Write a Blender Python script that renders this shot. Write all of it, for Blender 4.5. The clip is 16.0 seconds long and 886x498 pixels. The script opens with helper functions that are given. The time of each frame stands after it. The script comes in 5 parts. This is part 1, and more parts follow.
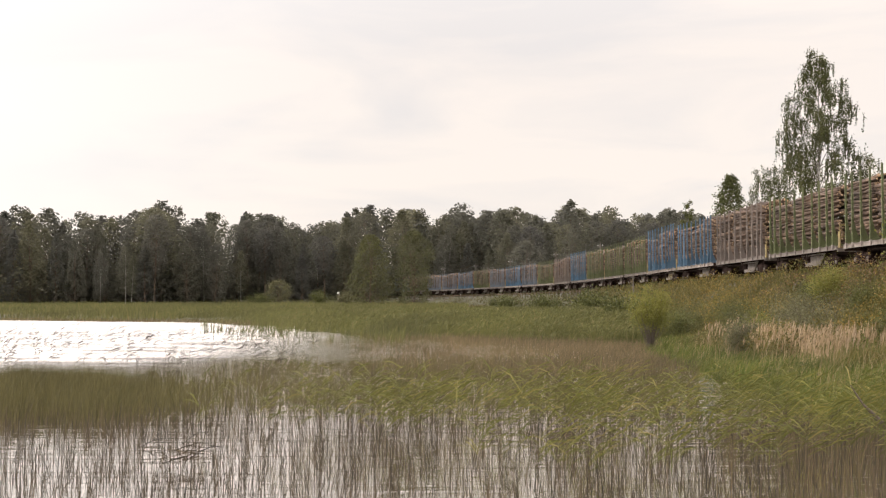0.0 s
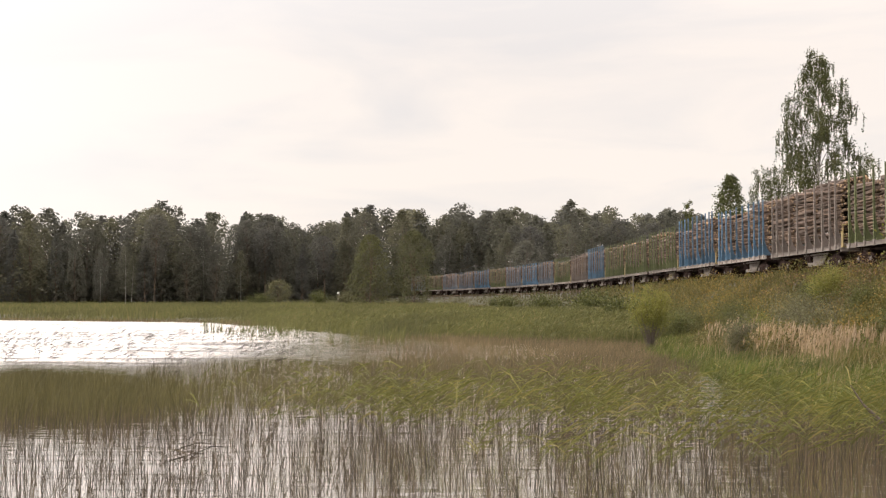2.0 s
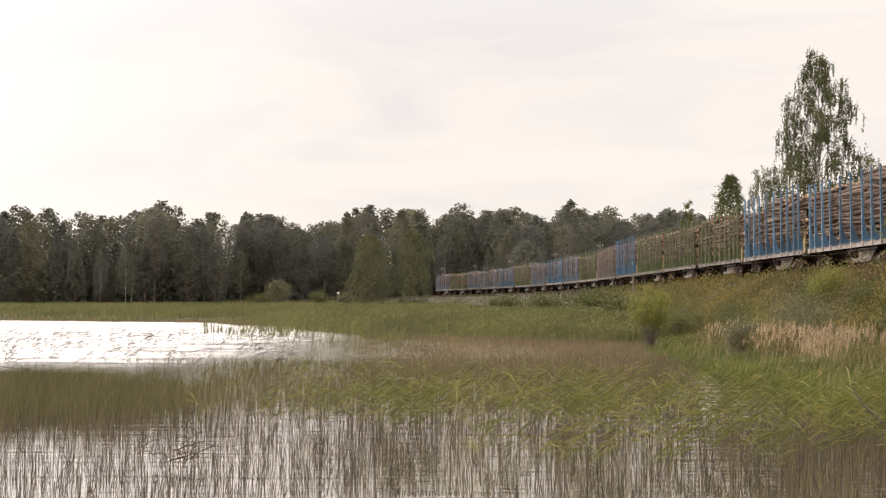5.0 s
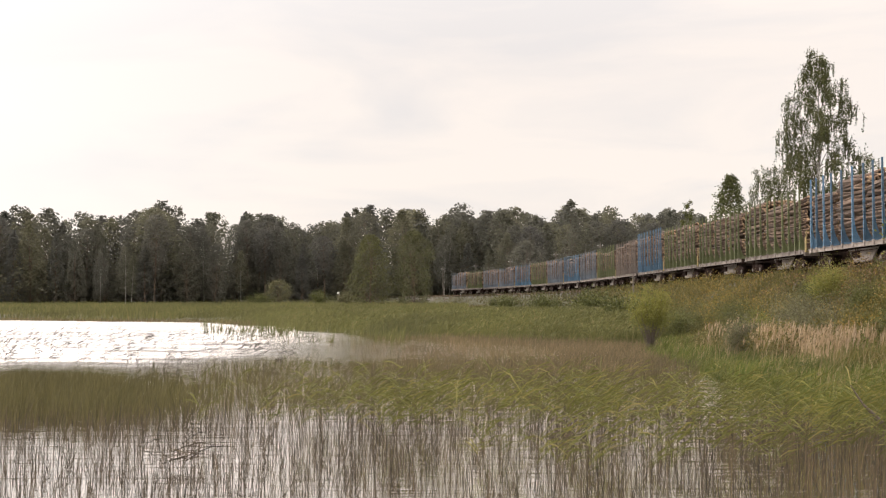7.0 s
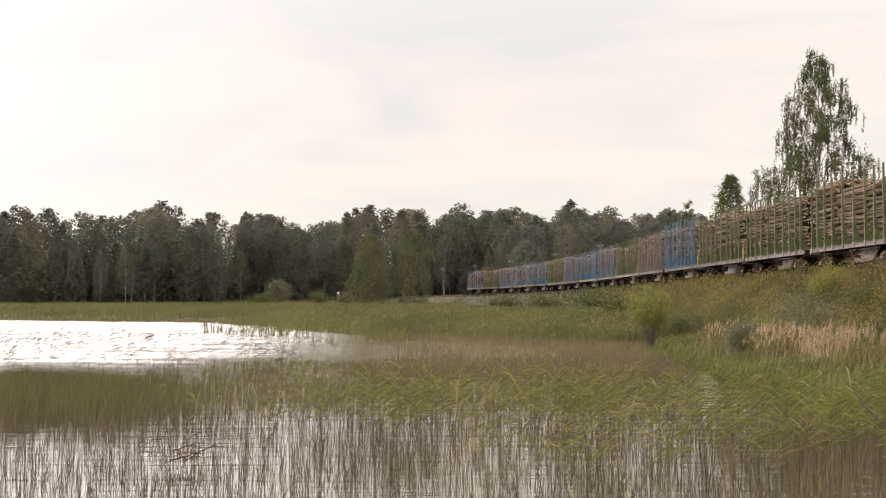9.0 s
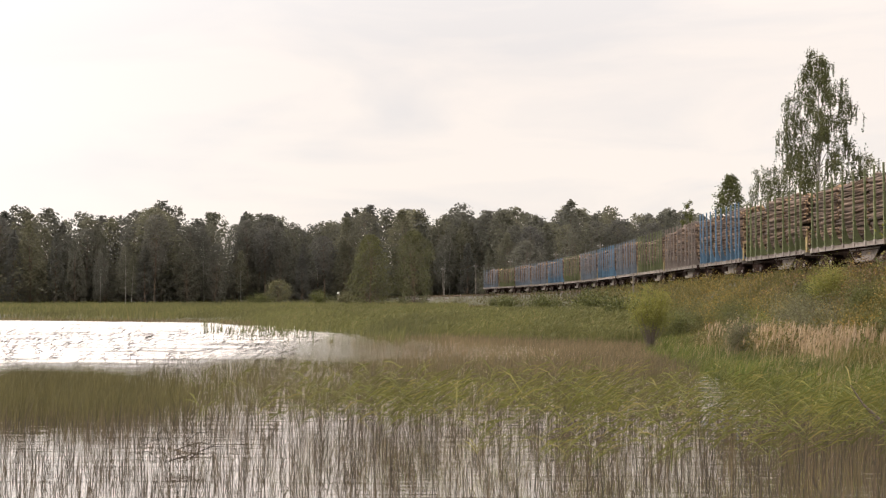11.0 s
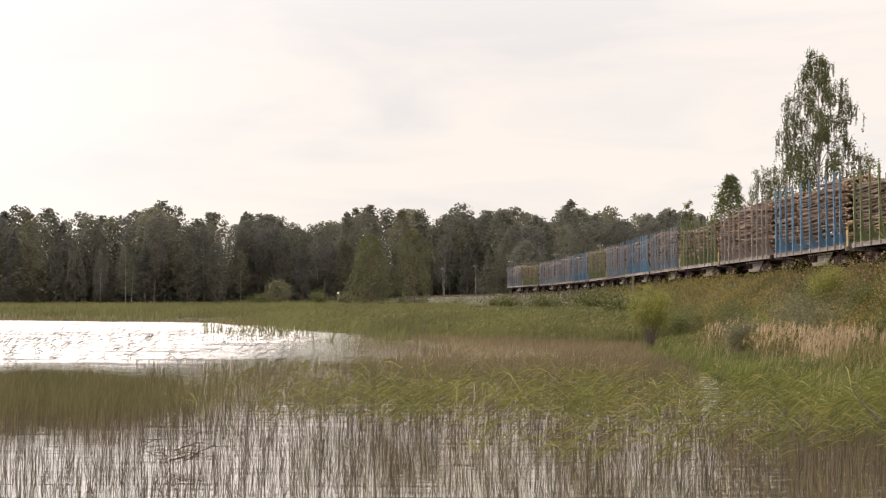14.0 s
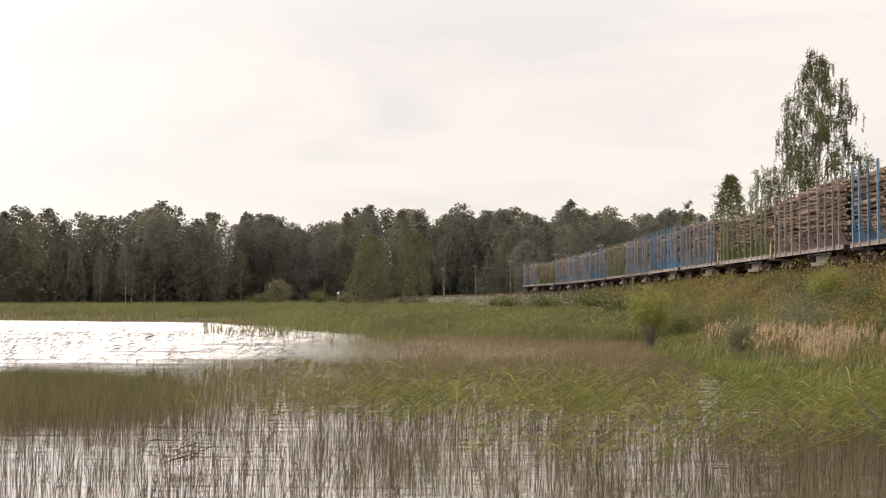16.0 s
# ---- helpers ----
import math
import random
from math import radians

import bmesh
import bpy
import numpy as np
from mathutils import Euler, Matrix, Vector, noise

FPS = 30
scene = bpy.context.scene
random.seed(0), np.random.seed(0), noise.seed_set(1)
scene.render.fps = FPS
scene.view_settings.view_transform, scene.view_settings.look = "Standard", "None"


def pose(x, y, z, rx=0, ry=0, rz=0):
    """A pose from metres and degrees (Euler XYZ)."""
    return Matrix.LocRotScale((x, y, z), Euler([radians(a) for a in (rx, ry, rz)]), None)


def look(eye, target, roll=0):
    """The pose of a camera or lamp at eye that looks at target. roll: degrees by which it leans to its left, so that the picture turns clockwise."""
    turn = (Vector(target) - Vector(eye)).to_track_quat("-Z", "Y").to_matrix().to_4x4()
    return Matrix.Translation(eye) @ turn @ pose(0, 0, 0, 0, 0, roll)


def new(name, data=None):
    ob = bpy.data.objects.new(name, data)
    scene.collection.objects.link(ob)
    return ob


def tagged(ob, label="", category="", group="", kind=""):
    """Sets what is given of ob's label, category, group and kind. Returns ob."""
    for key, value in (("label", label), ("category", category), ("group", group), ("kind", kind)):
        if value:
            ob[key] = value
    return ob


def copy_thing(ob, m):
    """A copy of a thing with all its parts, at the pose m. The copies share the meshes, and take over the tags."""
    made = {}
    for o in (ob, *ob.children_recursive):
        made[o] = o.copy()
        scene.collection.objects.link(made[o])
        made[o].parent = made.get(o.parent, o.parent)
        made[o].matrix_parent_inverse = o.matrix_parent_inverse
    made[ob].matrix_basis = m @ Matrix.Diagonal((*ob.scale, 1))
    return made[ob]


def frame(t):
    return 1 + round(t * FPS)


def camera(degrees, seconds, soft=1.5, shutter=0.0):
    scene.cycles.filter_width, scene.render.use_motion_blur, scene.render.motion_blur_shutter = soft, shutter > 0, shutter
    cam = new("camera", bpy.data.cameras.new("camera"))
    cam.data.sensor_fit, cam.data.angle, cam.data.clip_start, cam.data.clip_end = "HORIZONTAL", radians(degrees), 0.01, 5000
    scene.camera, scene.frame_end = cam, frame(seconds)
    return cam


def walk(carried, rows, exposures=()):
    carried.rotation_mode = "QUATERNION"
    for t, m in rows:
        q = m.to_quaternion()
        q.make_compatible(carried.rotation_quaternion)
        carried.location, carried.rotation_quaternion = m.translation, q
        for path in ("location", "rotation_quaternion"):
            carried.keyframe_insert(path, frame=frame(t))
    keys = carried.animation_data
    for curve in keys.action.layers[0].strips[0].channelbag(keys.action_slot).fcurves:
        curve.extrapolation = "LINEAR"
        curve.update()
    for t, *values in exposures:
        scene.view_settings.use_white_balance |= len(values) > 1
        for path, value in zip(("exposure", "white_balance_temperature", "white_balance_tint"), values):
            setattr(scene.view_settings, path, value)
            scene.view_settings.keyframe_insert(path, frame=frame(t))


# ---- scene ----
EYE = 2.2                 # eye height above the lake
FOV = 38.28
cam = camera(FOV, 16.0, soft=1.25)
walk(cam, [(0.0, pose(0, 0, EYE, 92.408, 0, 0)), (16.0, pose(0, 0, EYE, 92.408, 0, 0))],
     exposures=[(0.0, 0.0), (16.0, 0.0)])

# ---- world and sun -------------------------------------------------------
SUN_EL, SUN_AZ = 20.0, -88.0      # degrees; azimuth from +y towards +x


def make_world():
    w = bpy.data.worlds.new("overcast_evening")
    scene.world = w
    w.use_nodes = True
    nt = w.node_tree
    nt.nodes.clear()
    N, L = nt.nodes.new, nt.links.new
    sky = N("ShaderNodeTexSky")
    sky.sky_type, sky.sun_disc = "NISHITA", False
    sky.sun_elevation, sky.sun_rotation = radians(SUN_EL), radians(SUN_AZ)
    bg_sky = N("ShaderNodeBackground")
    bg_sky.inputs[1].default_value = 0.1
    L(sky.outputs[0], bg_sky.inputs[0])
    co = N("ShaderNodeTexCoord")
    sep = N("ShaderNodeSeparateXYZ")
    L(co.outputs["Generated"], sep.inputs[0])
    # cloud deck: stretched banks of soft noise
    mp = N("ShaderNodeMapping")
    mp.inputs["Scale"].default_value = (1.6, 1.0, 7.0)
    mp.inputs["Rotation"].default_value = (0.0, radians(-7), 0.0)
    L(co.outputs["Generated"], mp.inputs[0])
    n1 = N("ShaderNodeTexNoise")
    n1.inputs["Scale"].default_value, n1.inputs["Detail"].default_value = 2.3, 7
    n1.inputs["Roughness"].default_value, n1.inputs["Distortion"].default_value = 0.52, 0.5
    L(mp.outputs[0], n1.inputs["Vector"])
    ramp = N("ShaderNodeValToRGB")
    ramp.color_ramp.elements[0].position, ramp.color_ramp.elements[1].position = 0.38, 0.57
    ramp.color_ramp.elements[0].color = (0.95, 0.885, 0.855, 1)
    ramp.color_ramp.elements[1].color = (1.1, 0.985, 0.905, 1)
    L(n1.outputs["Fac"], ramp.inputs[0])

    # the cloud thins and glows towards the hidden sun on the left
    dot = N("ShaderNodeVectorMath")
    dot.operation = "DOT_PRODUCT"
    e, a = radians(SUN_EL), radians(SUN_AZ)
    dot.inputs[1].default_value = (math.sin(a) * math.cos(e), math.cos(a) * math.cos(e), math.sin(e))
    L(co.outputs["Generated"], dot.inputs[0])
    near = N("ShaderNodeMapRange")
    near.interpolation_type = "SMOOTHERSTEP"
    near.inputs["From Min"].default_value, near.inputs["From Max"].default_value = 0.02, 0.7
    near.inputs["To Min"].default_value, near.inputs["To Max"].default_value = 0.0, 1.0
    L(dot.outputs["Value"], near.inputs["Value"])
    glow = N("ShaderNodeMixRGB")
    L(near.outputs[0], glow.inputs[0])
    L(ramp.outputs[0], glow.inputs[1])
    glow.inputs[2].default_value = (1.32, 1.24, 1.18, 1)
    bg = N("ShaderNodeBackground")
    L(glow.outputs[0], bg.inputs[0])
    # an overcast sky is brighter overhead than at the horizon
    zen = N("ShaderNodeMapRange")
    zen.interpolation_type = "SMOOTHSTEP"
    zen.inputs["From Min"].default_value, zen.inputs["From Max"].default_value = 0.17, 0.8
    zen.inputs["To Min"].default_value, zen.inputs["To Max"].default_value = 1.0, 3.1
    L(sep.outputs[2], zen.inputs["Value"])
    L(zen.outputs[0], bg.inputs[1])
    mix = N("ShaderNodeMixShader")
    mix.inputs[0].default_value = 0.88
    L(bg_sky.outputs[0], mix.inputs[1])
    L(bg.outputs[0], mix.inputs[2])
    out = N("ShaderNodeOutputWorld")
    L(mix.outputs[0], out.inputs[0])


make_world()
sun_data = bpy.data.lights.new("sun", "SUN")
sun_data.energy, sun_data.angle, sun_data.color = 1.4, radians(14), (1.0, 0.9, 0.78)
sun = new("sun", sun_data)
_e, _a = radians(SUN_EL), radians(SUN_AZ)
sun.matrix_world = look((math.sin(_a) * math.cos(_e) * 100, math.cos(_a) * math.cos(_e) * 100, math.sin(_e) * 100), (0, 0, 0))

# ---- materials -----------------------------------------------------------
def shell(name):
    m = bpy.data.materials.new(name)
    m.use_nodes = True
    nt = m.node_tree
    b = nt.nodes["Principled BSDF"]
    return m, nt, b, nt.nodes["Material Output"]


def ramp_node(nt, stops):
    r = nt.nodes.new("ShaderNodeValToRGB")
    els = r.color_ramp.elements
    while len(els) < len(stops):
        els.new(0.5)
    for el, (p, c) in zip(els, stops):
        el.position, el.color = p, (*c, 1)
    return r


def noise_node(nt, scale, detail=4, rough=0.6, coords="Object", stretch=(1, 1, 1)):
    co = nt.nodes.new("ShaderNodeTexCoord")
    mp = nt.nodes.new("ShaderNodeMapping")
    mp.inputs["Scale"].default_value = stretch
    nt.links.new(co.outputs[coords], mp.inputs[0])
    n = nt.nodes.new("ShaderNodeTexNoise")
    n.inputs["Scale"].default_value, n.inputs["Detail"].default_value, n.inputs["Roughness"].default_value = scale, detail, rough
    nt.links.new(mp.outputs[0], n.inputs["Vector"])
    return n


def mul_color(nt, a, b, fac=1.0, mode="MULTIPLY"):
    m = nt.nodes.new("ShaderNodeMixRGB")
    m.blend_type = mode
    m.inputs[0].default_value = fac
    nt.links.new(a, m.inputs[1])
    nt.links.new(b, m.inputs[2])
    return m.outputs[0]


def leafy(name, stops, translucent=0.3, patch=0.25, patch_scale=0.35, tree_random=0.0, world=True):
    """Foliage: colour by leaf (island), drifting in patches, with light coming through."""
    m, nt, b, out = shell(name)
    geo = nt.nodes.new("ShaderNodeNewGeometry")
    r = ramp_node(nt, stops)
    nt.links.new(geo.outputs["Random Per Island"], r.inputs[0])
    n = noise_node(nt, patch_scale, 3)
    if world:
        nt.links.new(geo.outputs["Position"], n.inputs["Vector"])
    v = ramp_node(nt, [(0.3, (1 - patch,) * 3), (0.7, (1 + patch * 0.6, 1 + patch * 0.5, 1))])
    nt.links.new(n.outputs["Fac"], v.inputs[0])
    col = mul_color(nt, r.outputs[0], v.outputs[0])
    if tree_random:
        oi = nt.nodes.new("ShaderNodeObjectInfo")
        tr = ramp_node(nt, [(0, (1 - tree_random, 1 - tree_random, 1 - tree_random * 0.7)), (0.5, (1, 1, 1)), (1, (1 + tree_random * 1.2, 1 + tree_random, 1 - tree_random * 0.4))])
        nt.links.new(oi.outputs["Random"], tr.inputs[0])
        col = mul_color(nt, col, tr.outputs[0])
    nt.links.new(col, b.inputs["Base Color"])
    b.inputs["Roughness"].default_value = 0.6
    b.inputs["Specular IOR Level"].default_value = 0.25
    t = nt.nodes.new("ShaderNodeBsdfTranslucent")
    nt.links.new(col, t.inputs[0])
    mx = nt.nodes.new("ShaderNodeMixShader")
    mx.inputs[0].default_value = translucent
    nt.links.new(b.outputs[0], mx.inputs[1])
    nt.links.new(t.outputs[0], mx.inputs[2])
    nt.links.new(mx.outputs[0], out.inputs[0])
    return m


def solid(name, stops, scale=6, rough=0.7, metal=0.0, bump=0.2, bump_scale=40, stretch=(1, 1, 1), per_object=0.0, per_island=0.0, grime=None):
    """Paint, wood, metal or stone: two scales of noise for tone, one for relief."""
    m, nt, b, out = shell(name)
    n = noise_node(nt, scale, 6, 0.65, stretch=stretch)
    r = ramp_node(nt, stops)
    nt.links.new(n.outputs["Fac"], r.inputs[0])
    n2 = noise_node(nt, scale * 5.3, 4, 0.6, stretch=stretch)
    r2 = ramp_node(nt, [(0.3, (0.82, 0.82, 0.82)), (0.7, (1.1, 1.1, 1.1))])
    nt.links.new(n2.outputs["Fac"], r2.inputs[0])
    col = mul_color(nt, r.outputs[0], r2.outputs[0])
    if per_object:
        oi = nt.nodes.new("ShaderNodeObjectInfo")
        ro = ramp_node(nt, [(0, (1 - per_object,) * 3), (1, (1 + per_object,) * 3)])
        nt.links.new(oi.outputs["Random"], ro.inputs[0])
        col = mul_color(nt, col, ro.outputs[0])
    if per_island:
        g = nt.nodes.new("ShaderNodeNewGeometry")
        ri = ramp_node(nt, [(0, (1 - per_island,) * 3), (0.75, (1, 1, 1)), (1, (1 + per_island * 1.6, 1 + per_island * 1.4, 1 + per_island * 1.1))])
        nt.links.new(g.outputs["Random Per Island"], ri.inputs[0])
        col = mul_color(nt, col, ri.outputs[0])
    if grime:
        n3 = noise_node(nt, scale * 0.6, 8, 0.75)
        f = ramp_node(nt, [(0.5, (0, 0, 0)), (0.68, (1, 1, 1))])
        nt.links.new(n3.outputs["Fac"], f.inputs[0])
        mx = nt.nodes.new("ShaderNodeMixRGB")
        nt.links.new(f.outputs[0], mx.inputs[0])
        nt.links.new(col, mx.inputs[1])
        mx.inputs[2].default_value = (*grime, 1)
        col = mx.outputs[0]
    nt.links.new(col, b.inputs["Base Color"])
    b.inputs["Roughness"].default_value, b.inputs["Metallic"].default_value = rough, metal
    if bump:
        n4 = noise_node(nt, bump_scale, 4, stretch=stretch)
        bp = nt.nodes.new("ShaderNodeBump")
        bp.inputs["Strength"].default_value, bp.inputs["Distance"].default_value = bump, 0.02
        nt.links.new(n4.outputs["Fac"], bp.inputs["Height"])
        nt.links.new(bp.outputs[0], b.inputs["Normal"])
    return m


def water_material():
    m, nt, b, out = shell("lake_water")
    N, L = nt.nodes.new, nt.links.new
    n0 = noise_node(nt, 0.05, 3)
    r0 = ramp_node(nt, [(0.3, (0.028, 0.026, 0.018)), (0.7, (0.045, 0.038, 0.026))])
    L(n0.outputs["Fac"], r0.inputs[0])
    L(r0.outputs[0], b.inputs["Base Color"])
    b.inputs["Roughness"].default_value, b.inputs["IOR"].default_value = 0.04, 1.45
    # wavelets: long crests across the view, finer chop on top
    a = noise_node(nt, 1.0, 3, 0.5, stretch=(0.45, 4.2, 1))
    c = noise_node(nt, 1.0, 2, 0.5, stretch=(3.0, 11.0, 1))
    wind = noise_node(nt, 0.03, 2, 0.5, stretch=(1, 1.5, 1))
    wr = ramp_node(nt, [(0.35, (0.45, 0.45, 0.45)), (0.65, (1, 1, 1))])
    L(wind.outputs["Fac"], wr.inputs[0])
    b1, b2 = N("ShaderNodeBump"), N("ShaderNodeBump")
    b1.inputs["Distance"].default_value, b2.inputs["Distance"].default_value = 0.27, 0.09
    # calm in the lee of the shore and the reeds, ruffled on the open water
    co = N("ShaderNodeTexCoord")
    sp = N("ShaderNodeSeparateXYZ")
    L(co.outputs["Object"], sp.inputs[0])
    masks = []
    for k, lo, hi in ((1, 38.0, 53.0), (0, -4.5, -15.0)):
        mk = N("ShaderNodeMapRange")
        mk.interpolation_type = "SMOOTHSTEP"
        mk.inputs["From Min"].default_value, mk.inputs["From Max"].default_value = lo, hi
        L(sp.outputs[k], mk.inputs["Value"])
        masks.append(mk.outputs[0])
    gust = noise_node(nt, 1.0, 4, 0.6, stretch=(0.12, 0.5, 1))
    gr = ramp_node(nt, [(0.36, (0.35, 0.35, 0.35)), (0.56, (1, 1, 1))])
    L(gust.outputs["Fac"], gr.inputs[0])
    gm = N("ShaderNodeMath")
    gm.operation = "MULTIPLY"
    L(masks[1], gm.inputs[0])
    L(gr.outputs[0], gm.inputs[1])
    masks[1] = gm.outputs[0]
    both = N("ShaderNodeMath")
    both.operation = "MULTIPLY"
    L(masks[0], both.inputs[0])
    L(masks[1], both.inputs[1])
    far = N("ShaderNodeMapRange")
    far.inputs["To Min"].default_value, far.inputs["To Max"].default_value = 0.034, 1.0
    L(both.outputs[0], far.inputs["Value"])
    L(far.outputs[0], b1.inputs["Strength"])
    mm = N("ShaderNodeMath")
    mm.operation = "MULTIPLY"
    L(wr.outputs[0], mm.inputs[0])
    L(far.outputs[0], mm.inputs[1])
    L(mm.outputs[0], b2.inputs["Strength"])
    L(a.outputs["Fac"], b1.inputs["Height"])
    L(c.outputs["Fac"], b2.inputs["Height"])
    # slow swell lines about a metre apart that break up the reflections
    swell = noise_node(nt, 1.0, 3, 0.55, stretch=(0.4, 2.3, 1))
    b0 = N("ShaderNodeBump")
    b0.inputs["Distance"].default_value, b0.inputs["Strength"].default_value = 0.024, 1.0
    rise = N("ShaderNodeMapRange")
    rise.inputs["From Min"].default_value, rise.inputs["From Max"].default_value = 16.0, 34.0
    rise.inputs["To Min"].default_value, rise.inputs["To Max"].default_value = 0.3, 1.0
    L(sp.outputs[1], rise.inputs["Value"])
    L(rise.outputs[0], b0.inputs["Strength"])
    L(swell.outputs["Fac"], b0.inputs["Height"])
    L(b0.outputs[0], b1.inputs["Normal"])
    L(b1.outputs[0], b2.inputs["Normal"])
    L(b2.outputs[0], b.inputs["Normal"])
    gl = N("ShaderNodeBsdfGlossy")
    gl.inputs["Color"].default_value, gl.inputs["Roughness"].default_value = (0.96, 0.925, 0.9, 1), 0.05
    L(b2.outputs[0], gl.inputs["Normal"])
    rr = N("ShaderNodeMapRange")
    rr.inputs["To Min"].default_value, rr.inputs["To Max"].default_value = 0.03, 0.3
    L(both.outputs[0], rr.inputs["Value"])
    L(rr.outputs[0], gl.inputs["Roughness"])
    fr = N("ShaderNodeFresnel")
    fr.inputs["IOR"].default_value = 1.33
    mr = N("ShaderNodeMapRange")
    mr.inputs["From Min"].default_value, mr.inputs["From Max"].default_value = 0.02, 0.42
    mr.inputs["To Min"].default_value, mr.inputs["To Max"].default_value = 0.05, 0.94
    L(fr.outputs[0], mr.inputs["Value"])
    mx = N("ShaderNodeMixShader")
    L(mr.outputs[0], mx.inputs[0])
    L(b.outputs[0], mx.inputs[1])
    L(gl.outputs[0], mx.inputs[2])
    L(mx.outputs[0], out.inputs[0])
    return m


M_WATER = water_material()
M_GROUND = solid("meadow_soil", [(0.3, (0.04, 0.042, 0.018)), (0.55, (0.06, 0.056, 0.025)), (0.75, (0.08, 0.062, 0.034))], scale=0.35, rough=0.95, bump=0.6, bump_scale=6)
M_BALLAST = solid("ballast_stone", [(0.35, (0.055, 0.048, 0.042)), (0.65, (0.12, 0.105, 0.09))], scale=9, rough=0.9, bump=0.8, bump_scale=30)
# aerial haze is painted into the next three forest tones: paled and greyed
M_HAZED_SPRUCE = leafy("hazed_spruce_needles", [(0, (0.096, 0.097, 0.086)), (0.5, (0.122, 0.122, 0.107)), (1, (0.15, 0.15, 0.127))], 0.48, 0.1, 0.12, 0.16)
M_HAZED_PINE = leafy("hazed_pine_needles", [(0, (0.102, 0.1, 0.089)), (0.5, (0.127, 0.124, 0.109)), (1, (0.156, 0.152, 0.13))], 0.48, 0.1, 0.12, 0.16)
M_HAZED_BROAD = leafy("hazed_broadleaf_foliage", [(0, (0.104, 0.103, 0.086)), (0.5, (0.129, 0.127, 0.105)), (1, (0.158, 0.155, 0.124))], 0.48, 0.12, 0.15, 0.16)
M_ALDER = leafy("young_birch_foliage", [(0, (0.076, 0.081, 0.042)), (0.5, (0.104, 0.108, 0.054)), (1, (0.14, 0.141, 0.068))], 0.28, 0.3, 0.3, 0.1)
M_BIRCH = leafy("birch_foliage", [(0, (0.066, 0.076, 0.029)), (0.5, (0.094, 0.104, 0.039)), (1, (0.138, 0.144, 0.055))], 0.4, 0.2, 0.5, 0.1)
M_BARK = solid("conifer_bark", [(0.35, (0.07, 0.05, 0.038)), (0.65, (0.16, 0.105, 0.07))], scale=3, rough=0.9, bump=0.6, bump_scale=12, stretch=(1, 1, 0.25))
M_BIRCHBARK = solid("birch_bark", [(0.38, (0.08, 0.07, 0.06)), (0.5, (0.5, 0.47, 0.43)), (0.7, (0.62, 0.6, 0.56))], scale=2.5, rough=0.8, bump=0.3, bump_scale=10, stretch=(1, 1, 2.5))
M_TWIG = solid("bare_twigs", [(0.35, (0.06, 0.045, 0.035)), (0.65, (0.13, 0.1, 0.08))], scale=10, rough=0.85)
M_MEADOW = leafy("meadow_reed", [(0, (0.088, 0.096, 0.036)), (0.5, (0.13, 0.134, 0.05)), (0.85, (0.18, 0.17, 0.068)), (1, (0.25, 0.205, 0.11))], 0.25, 0.35, 0.05)
M_REEDBELT = leafy("shore_reed", [(0, (0.082, 0.09, 0.032)), (0.5, (0.116, 0.121, 0.042)), (0.9, (0.165, 0.157, 0.06)), (1, (0.24, 0.195, 0.11))], 0.25, 0.3, 0.1)
M_RUST = leafy("rusty_sedge", [(0, (0.105, 0.09, 0.05)), (0.6, (0.155, 0.122, 0.07)), (1, (0.25, 0.18, 0.115))], 0.25, 0.3, 0.15)
M_SEDGE = leafy("dark_sedge", [(0, (0.08, 0.075, 0.032)), (0.6, (0.118, 0.107, 0.046)), (1, (0.175, 0.15, 0.07))], 0.3, 0.3, 0.3)
M_STEM = leafy("water_stems", [(0, (0.04, 0.033, 0.024)), (0.6, (0.075, 0.058, 0.04)), (1, (0.16, 0.12, 0.08))], 0.05, 0.2, 0.5)
M_REED = leafy("reed_leaves", [(0, (0.09, 0.098, 0.028)), (0.5, (0.145, 0.15, 0.042)), (0.9, (0.215, 0.205, 0.06)), (1, (0.3, 0.25, 0.1))], 0.35, 0.35, 0.7)
M_GRASS = leafy("bank_grass", [(0, (0.06, 0.085, 0.02)), (0.5, (0.1, 0.13, 0.03)), (0.85, (0.16, 0.165, 0.045)), (1, (0.26, 0.21, 0.1))], 0.3, 0.4, 0.35)
M_WEED = leafy("embankment_weeds", [(0, (0.075, 0.078, 0.027)), (0.5, (0.125, 0.118, 0.038)), (0.85, (0.18, 0.15, 0.05)), (1, (0.22, 0.15, 0.07))], 0.25, 0.4, 0.3)
M_GOLDWEED = leafy("golden_weeds", [(0, (0.14, 0.112, 0.028)), (0.5, (0.235, 0.175, 0.045)), (1, (0.34, 0.215, 0.06))], 0.25, 0.3, 0.5)
M_FARWEED = leafy("brown_weeds", [(0, (0.07, 0.066, 0.03)), (0.6, (0.105, 0.094, 0.042)), (1, (0.16, 0.125, 0.065))], 0.2, 0.35, 0.1)
M_REDWEED = leafy("fireweed", [(0, (0.11, 0.08, 0.05)), (0.5, (0.165, 0.1, 0.066)), (1, (0.22, 0.15, 0.065))], 0.25, 0.3, 0.6)
M_PLUME = leafy("feather_grass_plume", [(0, (0.27, 0.195, 0.12)), (0.5, (0.38, 0.28, 0.185)), (1, (0.5, 0.39, 0.28))], 0.3, 0.2, 0.8)
M_STRAW = leafy("straw_stalks", [(0, (0.17, 0.14, 0.07)), (0.5, (0.27, 0.21, 0.12)), (1, (0.38, 0.3, 0.19))], 0.2, 0.25, 0.5)
M_WILLOW = leafy("grey_willow_leaves", [(0, (0.09, 0.088, 0.046)), (0.5, (0.135, 0.13, 0.07)), (1, (0.19, 0.18, 0.105))], 0.3, 0.25, 0.8)
